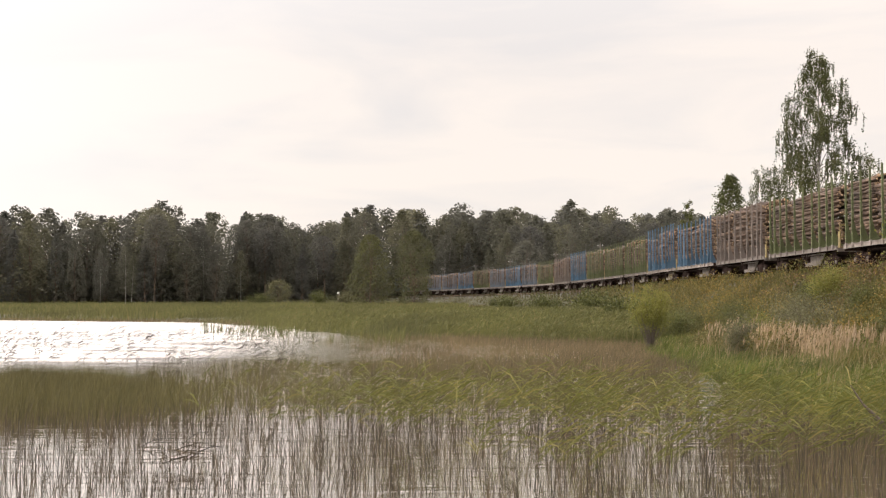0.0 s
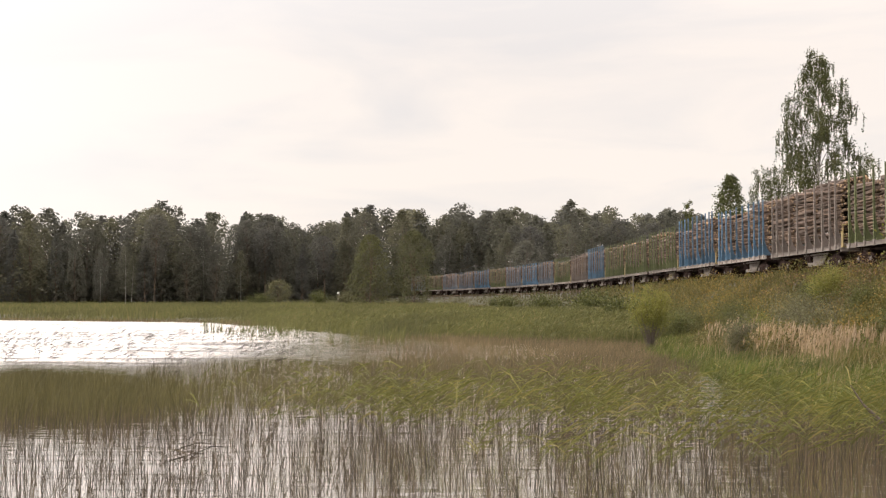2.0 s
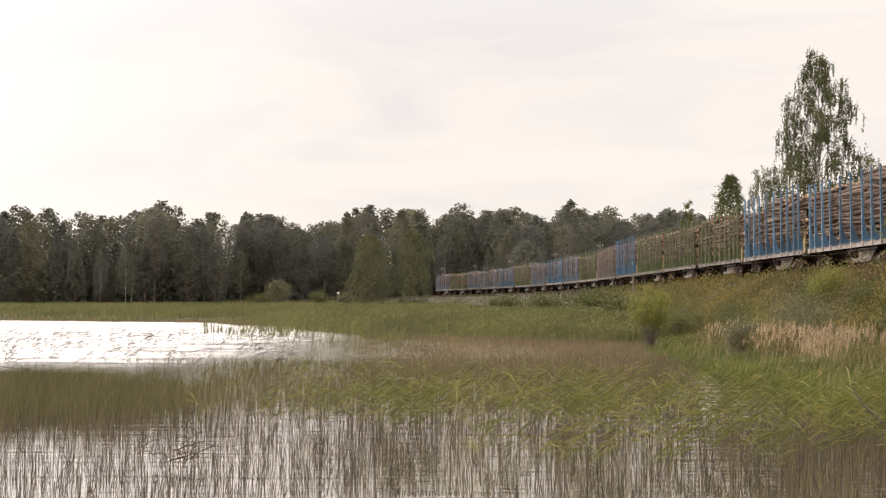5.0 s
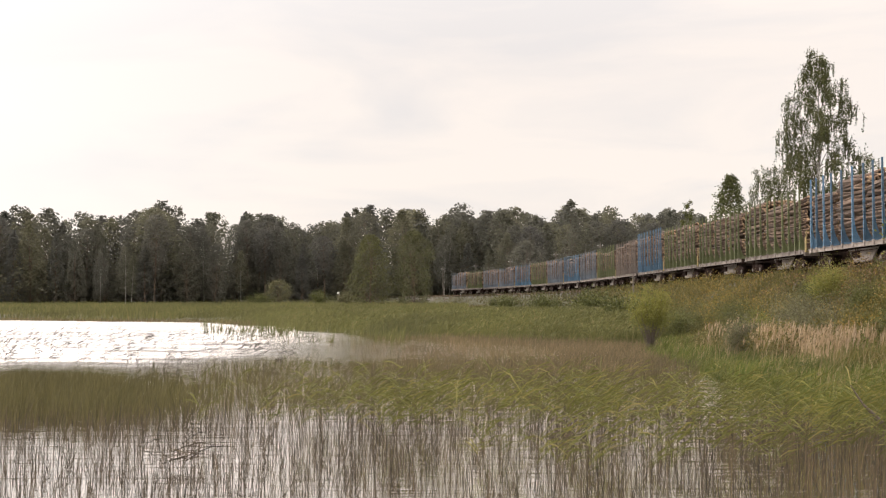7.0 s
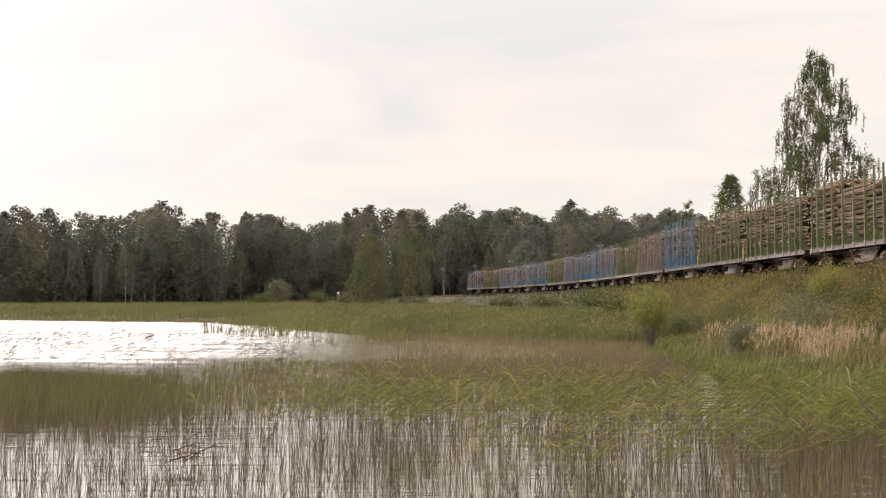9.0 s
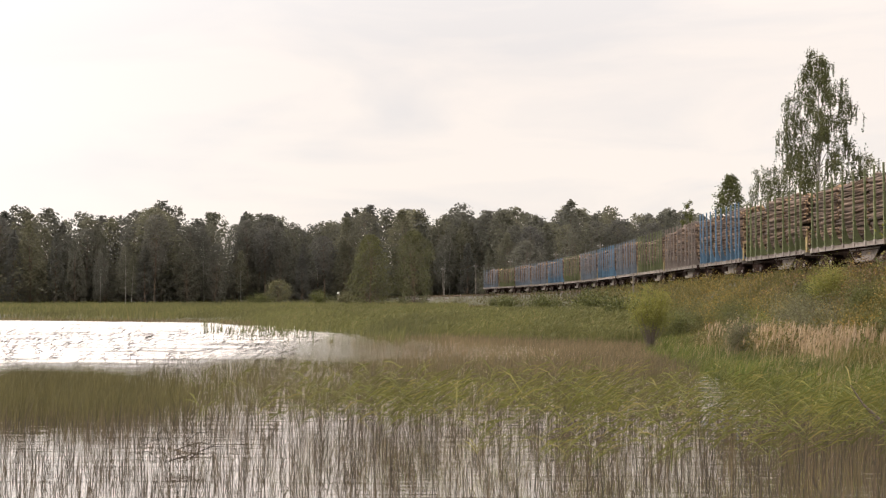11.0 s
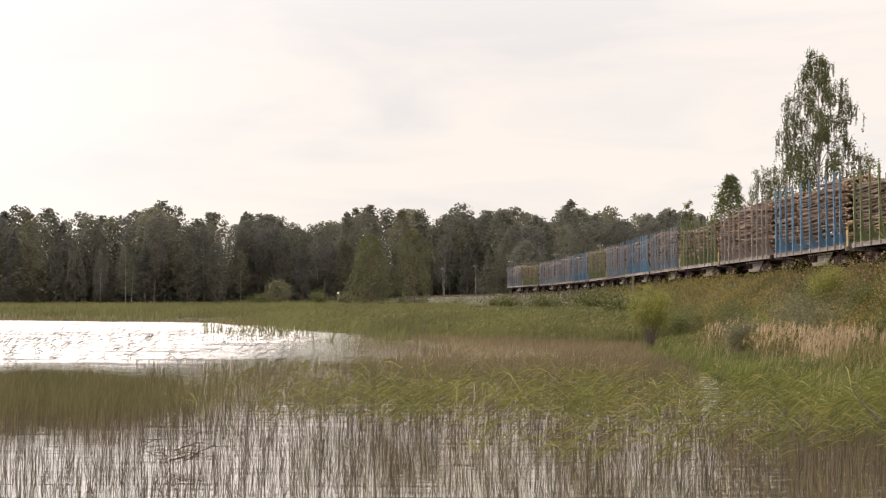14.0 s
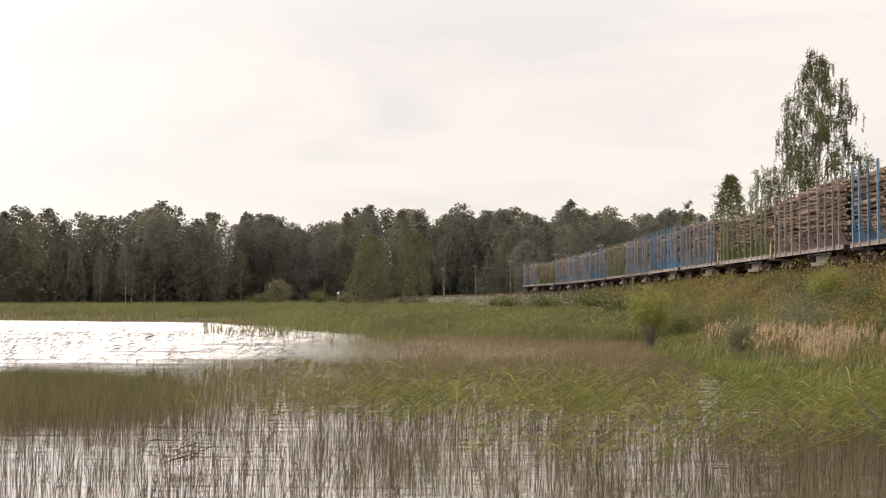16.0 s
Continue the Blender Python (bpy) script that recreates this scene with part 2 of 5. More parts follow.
M_SHRUB = leafy("green_shrub_leaves", [(0, (0.05, 0.06, 0.02)), (0.5, (0.085, 0.095, 0.03)), (1, (0.14, 0.14, 0.045))], 0.25, 0.25, 0.8)
M_BUSH = leafy("yellow_green_willow_leaves", [(0, (0.13, 0.14, 0.032)), (0.5, (0.19, 0.194, 0.047)), (1, (0.27, 0.25, 0.066))], 0.35, 0.2, 0.8)
M_BLUE = solid("blue_paint", [(0.3, (0.07, 0.145, 0.225)), (0.6, (0.1, 0.19, 0.29)), (0.8, (0.17, 0.235, 0.31))], scale=2.2, rough=0.6, bump=0.1, per_object=0.32, grime=(0.19, 0.18, 0.17))
M_FADED = solid("faded_blue_paint", [(0.3, (0.13, 0.155, 0.19)), (0.6, (0.17, 0.205, 0.25)), (0.8, (0.23, 0.25, 0.28))], scale=2.2, rough=0.65, bump=0.1, per_object=0.2, grime=(0.22, 0.19, 0.17))
M_GREEN = solid("green_paint", [(0.3, (0.094, 0.109, 0.043)), (0.6, (0.133, 0.148, 0.062)), (0.8, (0.187, 0.195, 0.101))], scale=2.2, rough=0.65, bump=0.1, per_object=0.18, grime=(0.187, 0.172, 0.109))
M_GREY = solid("faded_grey_paint", [(0.3, (0.165, 0.135, 0.115)), (0.6, (0.23, 0.193, 0.168)), (0.8, (0.29, 0.25, 0.22))], scale=2.2, rough=0.7, bump=0.1, per_object=0.15, grime=(0.2, 0.14, 0.11))
M_SILL = solid("dusty_sill_paint", [(0.3, (0.2, 0.165, 0.147)), (0.6, (0.3, 0.26, 0.235)), (0.8, (0.38, 0.335, 0.305))], scale=2.0, rough=0.75, bump=0.15, per_object=0.3, grime=(0.130, 0.098, 0.078))
M_UNDER = solid("dusty_underframe_paint", [(0.3, (0.22, 0.19, 0.175)), (0.6, (0.31, 0.275, 0.255)), (0.8, (0.38, 0.345, 0.32))], scale=2.0, rough=0.8, bump=0.15, grime=(0.1, 0.075, 0.065))
M_CAP = solid("oily_axle_cap", [(0.35, (0.09, 0.075, 0.065)), (0.65, (0.2, 0.175, 0.16))], scale=3, rough=0.8, per_object=0.5)
M_IRON = solid("dirty_running_gear", [(0.35, (0.022, 0.014, 0.012)), (0.65, (0.05, 0.031, 0.026))], scale=4, rough=0.9, metal=0.0, bump=0.3)
M_IRON.node_tree.nodes["Principled BSDF"].inputs["Specular IOR Level"].default_value = 0.12
M_RAIL = solid("rusty_rail", [(0.35, (0.1, 0.06, 0.04)), (0.65, (0.2, 0.13, 0.09))], scale=5, rough=0.6, metal=0.6)
M_YELLOW = solid("worn_yellow_paint", [(0.3, (0.22, 0.165, 0.07)), (0.7, (0.34, 0.255, 0.1))], scale=4, rough=0.65, grime=(0.17, 0.13, 0.08))
M_LOG = solid("log_bark", [(0.32, (0.052, 0.034, 0.026)), (0.52, (0.128, 0.086, 0.064)), (0.74, (0.29, 0.205, 0.15))], scale=1.6, rough=0.9, bump=0.5, bump_scale=14, stretch=(0.3, 1, 1), per_island=0.4, per_object=0.3)
M_LOGEND = solid("sawn_log_ends", [(0.3, (0.26, 0.17, 0.1)), (0.7, (0.42, 0.29, 0.18))], scale=5, rough=0.85, per_island=0.35)
M_POLE = solid("weathered_pole_wood", [(0.35, (0.13, 0.11, 0.095)), (0.65, (0.22, 0.19, 0.165))], scale=4, rough=0.9, stretch=(1, 1, 0.2))
M_WIRE = solid("wire_metal", [(0.35, (0.13, 0.12, 0.11)), (0.65, (0.2, 0.19, 0.18))], scale=3, rough=0.6)
M_WHITE = solid("white_sign_paint", [(0.35, (0.66, 0.65, 0.63)), (0.65, (0.78, 0.77, 0.75))], scale=5, rough=0.6)
M_CERAMIC = solid("insulator_ceramic", [(0.35, (0.5, 0.5, 0.48)), (0.65, (0.62, 0.62, 0.6))], scale=5, rough=0.3)

# ---- mesh helpers --------------------------------------------------------
def part(name, bm, material, parent=None, label=""):
    """Links a bmesh (or mesh) as one object under a thing or a part."""
    if isinstance(bm, bmesh.types.BMesh):
        me = bpy.data.meshes.new(name)
        bm.to_mesh(me)
        bm.free()
    else:
        me = bm
    for mt in (material if isinstance(material, (list, tuple)) else [material]):
        if me.materials.find(mt.name) < 0:
            me.materials.append(mt)
    ob = new(name, me)
    if parent is not None:
        ob.parent = parent
    if label:
        ob["label"] = label
    return ob


def mesh_of(name, verts, faces, mat_index=None, smooth=False):
    """A mesh from numpy arrays; faces: arrays of equal-sided polygons."""
    me = bpy.data.meshes.new(name)
    faces = [np.asarray(f, dtype=np.int32) for f in (faces if isinstance(faces, (list, tuple)) else [faces])]
    faces = [f for f in faces if len(f)]
    loops = np.concatenate([f.ravel() for f in faces])
    sizes = np.concatenate([np.full(len(f), f.shape[1], dtype=np.int32) for f in faces])
    starts = np.concatenate([[0], np.cumsum(sizes)[:-1]]).astype(np.int32)
    verts = np.asarray(verts, dtype=np.float32)
    me.vertices.add(len(verts))
    me.vertices.foreach_set("co", verts.ravel())
    me.loops.add(len(loops))
    me.loops.foreach_set("vertex_index", loops)
    me.polygons.add(len(sizes))
    me.polygons.foreach_set("loop_start", starts)
    if mat_index is not None:
        me.polygons.foreach_set("material_index", np.asarray(mat_index, dtype=np.int32))
    if smooth:
        me.polygons.foreach_set("use_smooth", np.ones(len(sizes), dtype=bool))
    me.update(calc_edges=True)
    return me


def box(bm, x0, x1, y0, y1, z0, z1, bevel=0.0):
    vs = [bm.verts.new(p) for p in ((x0, y0, z0), (x1, y0, z0), (x1, y1, z0), (x0, y1, z0), (x0, y0, z1), (x1, y0, z1), (x1, y1, z1), (x0, y1, z1))]
    fs = [bm.faces.new([vs[i] for i in f]) for f in ((3, 2, 1, 0), (4, 5, 6, 7), (0, 1, 5, 4), (1, 2, 6, 5), (2, 3, 7, 6), (3, 0, 4, 7))]
    if bevel:
        es = list({e for f in fs for e in f.edges})
        bmesh.ops.bevel(bm, geom=es, offset=bevel, segments=1, affect="EDGES")
    return bm


def prism(bm, profile, axis, a, b):
    """Extrudes a closed outline (2D) along an axis from a to b."""
    def at(p, v):
        return {"x": (v, p[0], p[1]), "y": (p[0], v, p[1]), "z": (p[0], p[1], v)}[axis]
    lo = [bm.verts.new(at(p, a)) for p in profile]
    hi = [bm.verts.new(at(p, b)) for p in profile]
    n = len(profile)
    bm.faces.new(lo[::-1])
    bm.faces.new(hi)
    for i in range(n):
        bm.faces.new((lo[i], lo[(i + 1) % n], hi[(i + 1) % n], hi[i]))
    bmesh.ops.recalc_face_normals(bm, faces=bm.faces)
    return bm


def rod(bm, p, q, r0, r1=None, sides=8):
    """A tapered round bar from p to q."""
    p, q = Vector(p), Vector(q)
    r1 = r0 if r1 is None else r1
    m = (q - p).to_track_quat("Z", "Y").to_matrix()
    rings = []
    for c, r in ((p, r0), (q, r1)):
        rings.append([bm.verts.new(c + m @ Vector((math.cos(2 * math.pi * i / sides) * r, math.sin(2 * math.pi * i / sides) * r, 0))) for i in range(sides)])
    for i in range(sides):
        bm.faces.new((rings[0][i], rings[0][(i + 1) % sides], rings[1][(i + 1) % sides], rings[1][i]))
    bm.faces.new(rings[0][::-1])
    bm.faces.new(rings[1])
    return bm


def tube_arrays(paths, sides=5):
    """Tapered tubes along polylines: [(points, radii)] to verts and quads."""
    V, F, base = [], [], 0
    ang = np.arange(sides) * 2 * np.pi / sides
    for pts, rad in paths:
        pts = np.asarray(pts, float)
        d = np.gradient(pts, axis=0)
        d /= np.linalg.norm(d, axis=1)[:, None] + 1e-9
        ref = np.where(np.abs(d[:, 2:3]) > 0.9, [[1.0, 0, 0]], [[0, 0, 1.0]])
        u = np.cross(d, ref)
        u /= np.linalg.norm(u, axis=1)[:, None] + 1e-9
        w = np.cross(d, u)
        rad = np.asarray(rad, float)[:, None, None]
        ring = pts[:, None] + rad * (np.cos(ang)[None, :, None] * u[:, None] + np.sin(ang)[None, :, None] * w[:, None])
        V.append(ring.reshape(-1, 3))
        n = len(pts)
        i, j = np.meshgrid(np.arange(n - 1), np.arange(sides), indexing="ij")
        a = base + i * sides + j
        b = base + i * sides + (j + 1) % sides
        F.append(np.stack([a, b, b + sides, a + sides], -1).reshape(-1, 4))
        base += n * sides
    return np.concatenate(V), np.concatenate(F)


rng = np.random.default_rng(7)


def blades(name, x, y, z, h, width, lean=0.15, wind=(0.0, 0.0), curl=0.3):
    """Grass blades, two bent segments and a tip each, as one mesh."""
    n = len(x)
    root = np.stack([x, y, z], 1)
    az = rng.uniform(0, 2 * np.pi, n)
    side = np.stack([np.cos(az), np.sin(az) * 0.35, np.zeros(n)], 1)
    side /= np.linalg.norm(side, axis=1)[:, None]
    la = rng.uniform(0, 2 * np.pi, n)
    ln = np.abs(rng.normal(0, lean, n))
    off = np.stack([np.cos(la) * ln + wind[0] * rng.uniform(0.4, 1.4, n), np.sin(la) * ln + wind[1], np.zeros(n)], 1) * h[:, None]
    up = np.array([[0, 0, 1.0]])
    cu = curl * rng.uniform(0.2, 1.6, n)[:, None]
    mid = root + up * h[:, None] * 0.55 + off * 0.4
    tip = root + up * (h * (1 - 0.35 * np.minimum(cu[:, 0], 1.6)))[:, None] + off * (1 + cu)
    w = (np.asarray(width) * rng.uniform(0.7, 1.3, n))[:, None] * 0.5
    V = np.stack([root - side * w, root + side * w, mid + side * w * 0.8, mid - side * w * 0.8, tip], 1).reshape(-1, 3)
    b = np.arange(n) * 5
    return mesh_of(name, V, [np.stack([b, b + 1, b + 2, b + 3], 1), np.stack([b + 3, b + 2, b + 4], 1)])


def leaf_cards(pts, size, droop=0.0, flat=0.5):
    """Small folded leaf clumps (rhombs) round the given points: verts and quads."""
    n = len(pts)
    a = rng.normal(0, 1, (n, 3))
    a[:, 2] = a[:, 2] * flat - droop
    a /= np.linalg.norm(a, axis=1)[:, None]
    c = np.cross(a, rng.normal(0, 1, (n, 3)))
    c /= np.linalg.norm(c, axis=1)[:, None]
    s = (size * rng.uniform(0.6, 1.35, n))[:, None]
    nn = np.cross(a, c)
    V = np.stack([pts - a * s * 0.5, pts + c * s * 0.32 + nn * s * 0.08, pts + a * s * 0.55, pts - c * s * 0.32 + nn * s * 0.08], 1).reshape(-1, 3)
    b = np.arange(n) * 4
    return V, np.stack([b, b + 1, b + 2, b + 3], 1)


# ---- the line of the track -----------------------------------------------
RAIL_Z = 3.94
WAGON_L = 14.62
_s = np.arange(-90.0, 420.0, 0.5)
_k = np.interp(_s, [0.0, 58.48, 116.96, 175.44, 233.92], [-0.000148, 0.000074, -0.001661, -0.001635, -0.001691])
_k[_s < 0] = 0
_th = np.cumsum(_k) * 0.5
_i0 = int(np.argmin(np.abs(_s)))
_th = _th - _th[_i0] - 0.012639
TX, TY = np.cumsum(np.sin(_th)) * 0.5, np.cumsum(np.cos(_th)) * 0.5
TX, TY = TX - TX[_i0] + 21.0112, TY - TY[_i0] + 66.2692
TX, TY = TX + 1.42 * np.cos(_th), TY - 1.42 * np.sin(_th)     # from the sill to the axis


def track(s):
    return np.interp(s, _s, TX), np.interp(s, _s, TY)


def track_offset(x, y):
    """Signed distance from the track's axis (lake side negative) and arc length."""
    x, y = np.asarray(x, float).ravel(), np.asarray(y, float).ravel()
    out, arc = np.empty(len(x)), np.empty(len(x))
    px, py, ps, th = TX[::4], TY[::4], _s[::4], _th[::4]
    for i in range(0, len(x), 20000):
        dx, dy = x[i:i + 20000, None] - px, y[i:i + 20000, None] - py
        j = np.argmin(dx * dx + dy * dy, 1)
        k = np.arange(len(j))
        out[i:i + 20000] = dx[k, j] * np.cos(th[j]) - dy[k, j] * np.sin(th[j])
        arc[i:i + 20000] = ps[j]
        far = np.hypot(dx[k, j], dy[k, j])
        out[i:i + 20000] = np.where(far > np.abs(out[i:i + 20000]) + 2, np.sign(out[i:i + 20000] + 1e-9) * far, out[i:i + 20000])
    return out, arc


# ---- ground and lake -----------------------------------------------------
SHORE = [(7.6, 7), (8.2, 14), (8.1, 22), (8.6, 32), (8.8, 44), (9.0, 55), (11.5, 61), (9.6, 69), (4.5, 76), (0.6, 82), (-7.8, 98), (-20, 140), (-55, 163), (-140, 172), (-420, 170), (-420, 4), (-30, 3)]


def lake_distance(x, y):
    """Distance from the shoreline: positive on land, negative in the lake."""
    x, y = np.asarray(x, float).ravel(), np.asarray(y, float).ravel()
    best, inside = np.full(len(x), 1e9), np.zeros(len(x), bool)
    n = len(SHORE)
    for i in range(n):
        (ax, ay), (bx, by) = SHORE[i], SHORE[(i + 1) % n]
        ex, ey = bx - ax, by - ay
        t = np.clip(((x - ax) * ex + (y - ay) * ey) / (ex * ex + ey * ey), 0, 1)
        best = np.minimum(best, np.hypot(x - ax - t * ex, y - ay - t * ey))
        c = (ay > y) != (by > y)
        inside ^= c & (x < ax + (y - ay) * ex / (ey if ey else 1e-9))
    return np.where(inside, -best, best)


def bumps(x, y):
    return 0.10 * np.sin(x * 0.9 + 1.3 * np.sin(y * 0.31)) * np.sin(y * 0.7 + 0.8 * np.sin(x * 0.43)) + 0.05 * np.sin(2.3 * x + y) * np.sin(1.7 * y - x)


def ground_z(x, y):
    x, y = np.asarray(x, float).ravel(), np.asarray(y, float).ravel()
    d = lake_distance(x, y)
    off, _ = track_offset(x, y)
    land = np.clip(y - 306, 0, 45) * 0.06 + np.clip(y - 346, 0, 60) * 0.12 + 0.5 * (1 - np.exp(-np.maximum(d, 0) / 3.0)) + np.minimum(np.maximum(d, 0) * 0.0085, 1.5) + bumps(x, y) * np.clip(d / 3, 0, 1)
    land = np.where(np.abs(off) < 9, np.minimum(land, RAIL_Z - 0.6), land)
    bed = np.maximum(d * 0.12, -0.9)
    z = np.where(d > 0, land, bed)
    fall = np.maximum(np.abs(off) - 2.9, 0) / 1.75
    fall = np.where(off > 0, np.minimum(fall, 0.5) + np.clip(off - 60, 0, 120) * 0.012, fall)
    bank = (RAIL_Z - 0.42) - fall + bumps(x, y) * 0.7 * np.clip((np.abs(off) - 2.9) / 2, 0, 1)
    return np.maximum(z, np.where(d > -1, bank, -9))


def axis(parts):
    return np.unique(np.concatenate([np.arange(*p) for p in parts]))


def build_ground():
    gx = axis([(-3000, -300, 300), (-300, -60, 20), (-60, 2, 4), (2, 30, 0.8), (30, 80, 4), (80, 300, 20), (300, 3001, 300)])
    gy = axis([(-600, -40, 140), (-40, 10, 6), (10, 60, 1.25), (60, 180, 2.5), (180, 400, 5), (400, 800, 50), (800, 4001, 400)])
    X, Y = np.meshgrid(gx, gy)
    Z = ground_z(X, Y)
    V = np.stack([X.ravel(), Y.ravel(), Z], 1)
    nx, ny = len(gx), len(gy)
    i, j = np.meshgrid(np.arange(ny - 1), np.arange(nx - 1), indexing="ij")
    a = (i * nx + j).ravel()
    F = np.stack([a, a + 1, a + nx + 1, a + nx], 1)
    c = V[F].mean(1)
    off, _ = track_offset(c[:, 0], c[:, 1])
    ob = part("ground", mesh_of("ground", V, F, (np.abs(off) < 3.2).astype(int), True), [M_GROUND, M_BALLAST])
    tagged(ob, "grassy lake shore rising to a railway embankment", "ground", kind="structure")


def build_water():
    gx, gy = np.linspace(-430, 40, 3), np.linspace(-20, 190, 3)
    X, Y = np.meshgrid(gx, gy)
    V = np.stack([X.ravel(), Y.ravel(), np.zeros(9)], 1)
    F = np.array([[i * 3 + j, i * 3 + j + 1, i * 3 + j + 4, i * 3 + j + 3] for i in range(2) for j in range(2)])
    ob = part("water", mesh_of("water", V, F), M_WATER)
    return tagged(ob, "rippled lake surface reflecting the pale evening sky", "lake", kind="structure")


build_ground()
WATER = build_water()

# ---- railway track -------------------------------------------------------
def build_track():
    s = np.arange(-88, 400, 2.0)
    x, y = track(s)
    th = np.interp(s, _s, _th)
    prof = [(-0.035, 0), (0.035, 0), (0.035, -0.04), (0.012, -0.05), (0.012, -0.14), (0.07, -0.17), (-0.07, -0.17), (-0.012, -0.14), (-0.012, -0.05), (-0.035, -0.04)]
    line = tagged(new("railway_track"), "rusty rails on sleepers and a ballast bed", "railway track", kind="structure")
    for side in (-0.78, 0.78):
        V, n, m = [], len(s), len(prof)
        for px, pz in prof:
            o = side + px
            V.append(np.stack([x + np.cos(th) * o, y - np.sin(th) * o, np.full(n, RAIL_Z + pz)], 1))
        V = np.stack(V, 1).reshape(-1, 3)
        i, j = np.meshgrid(np.arange(n - 1), np.arange(m), indexing="ij")
        a, b = i * m + j, i * m + (j + 1) % m
        F = np.stack([a, b, b + m, a + m], -1).reshape(-1, 4)
        part("rail", mesh_of("rail", V, F), M_RAIL, line)
    bm = bmesh.new()
    box(bm, -1.35, 1.35, -0.12, 0.12, -0.36, -0.18, 0.02)
    me = bpy.data.meshes.new("sleeper")
    bm.to_mesh(me)
    bm.free()
    for sv in np.arange(120, 320, 0.8):
        sx, sy = track(sv)
        t = float(np.interp(sv, _s, _th))
        ob = part("sleeper", me, M_POLE, line)
        ob.matrix_local = Matrix.Translation((sx, sy, RAIL_Z)) @ Matrix.Rotation(-t, 4, "Z")


# ---- timber train --------------------------------------------------------
STAKES = (-6.2, -5.2, -3.9, -2.55, -0.85, 0.85, 2.55, 3.9, 5.2, 6.2)


# reach of the curved stake foot over the bunk, by height above it
FOOT = ((0.0, 0.44), (0.12, 0.4), (0.28, 0.29), (0.46, 0.18), (0.7, 0.1), (0.95, 0.045), (1.2, 0.01))


def foot_reach(z):
    return float(np.interp(z - 1.3, [p[0] for p in FOOT], [p[1] for p in FOOT]))


def stake_mesh(height):
    bm = bmesh.new()
    # upright post, tapering to the top, with flanges
    for x0, x1, y0, y1 in ((-0.062, 0.062, -0.06, -0.03), (-0.062, 0.062, 0.03, 0.06), (-0.02, 0.02, -0.03, 0.03)):
        v = [bm.verts.new((x, y, 0.0)) for x, y in ((x0, y0), (x1, y0), (x1, y1), (x0, y1))]
        w = [bm.verts.new((x * 0.55, y * 0.75 , height)) for x, y in ((x0, y0), (x1, y0), (x1, y1), (x0, y1))]
        bm.faces.new(v[::-1])
        bm.faces.new(w)
        for i in range(4):
            bm.faces.new((v[i], v[(i + 1) % 4], w[(i + 1) % 4], w[i]))
    # curved foot plate reaching in over the bunk (towards +y)
    prof = [(0.05, 0.0)] + [(0.055 + w, z) for z, w in FOOT] + [(0.05, 1.2)]
    prism(bm, [(p[0], p[1]) for p in prof], "x", -0.025, 0.025)
    me = bpy.data.meshes.new("stake")
    bm.to_mesh(me)
    bm.free()
    return me


def wheel_mesh():
    bm = bmesh.new()
    for sgn in (-1, 1):
        yc = sgn * 0.79
        rod(bm, (0, yc - 0.065, 0), (0, yc + 0.065, 0), 0.475, sides=14)
        rod(bm, (0, sgn * 0.70, 0), (0, sgn * 0.735, 0), 0.505, sides=14)
        rod(bm, (0, yc + sgn * 0.065, 0), (0, yc + sgn * 0.14, 0), 0.12, sides=10)
        for k in range(5):
            a = 2 * math.pi * k / 5
            rod(bm, (0.27 * math.cos(a), yc + sgn * 0.06, 0.27 * math.sin(a)), (0.27 * math.cos(a), yc + sgn * 0.075, 0.27 * math.sin(a)), 0.06, sides=8)
    rod(bm, (0, -1.05, 0), (0, 1.05, 0), 0.085, sides=10)
    me = bpy.data.meshes.new("wheelset")
    bm.to_mesh(me)
    bm.free()
    return me


def axle_cap_mesh():
    bm = bmesh.new()
    rod(bm, (0, 0, 0), (0, -0.05, 0), 0.13, 0.1, 10)
    rod(bm, (0, -0.05, 0), (0, -0.065, 0), 0.05, sides=8)
    me = bpy.data.meshes.new("axle_cap")
    bm.to_mesh(me)
    bm.free()
    return me


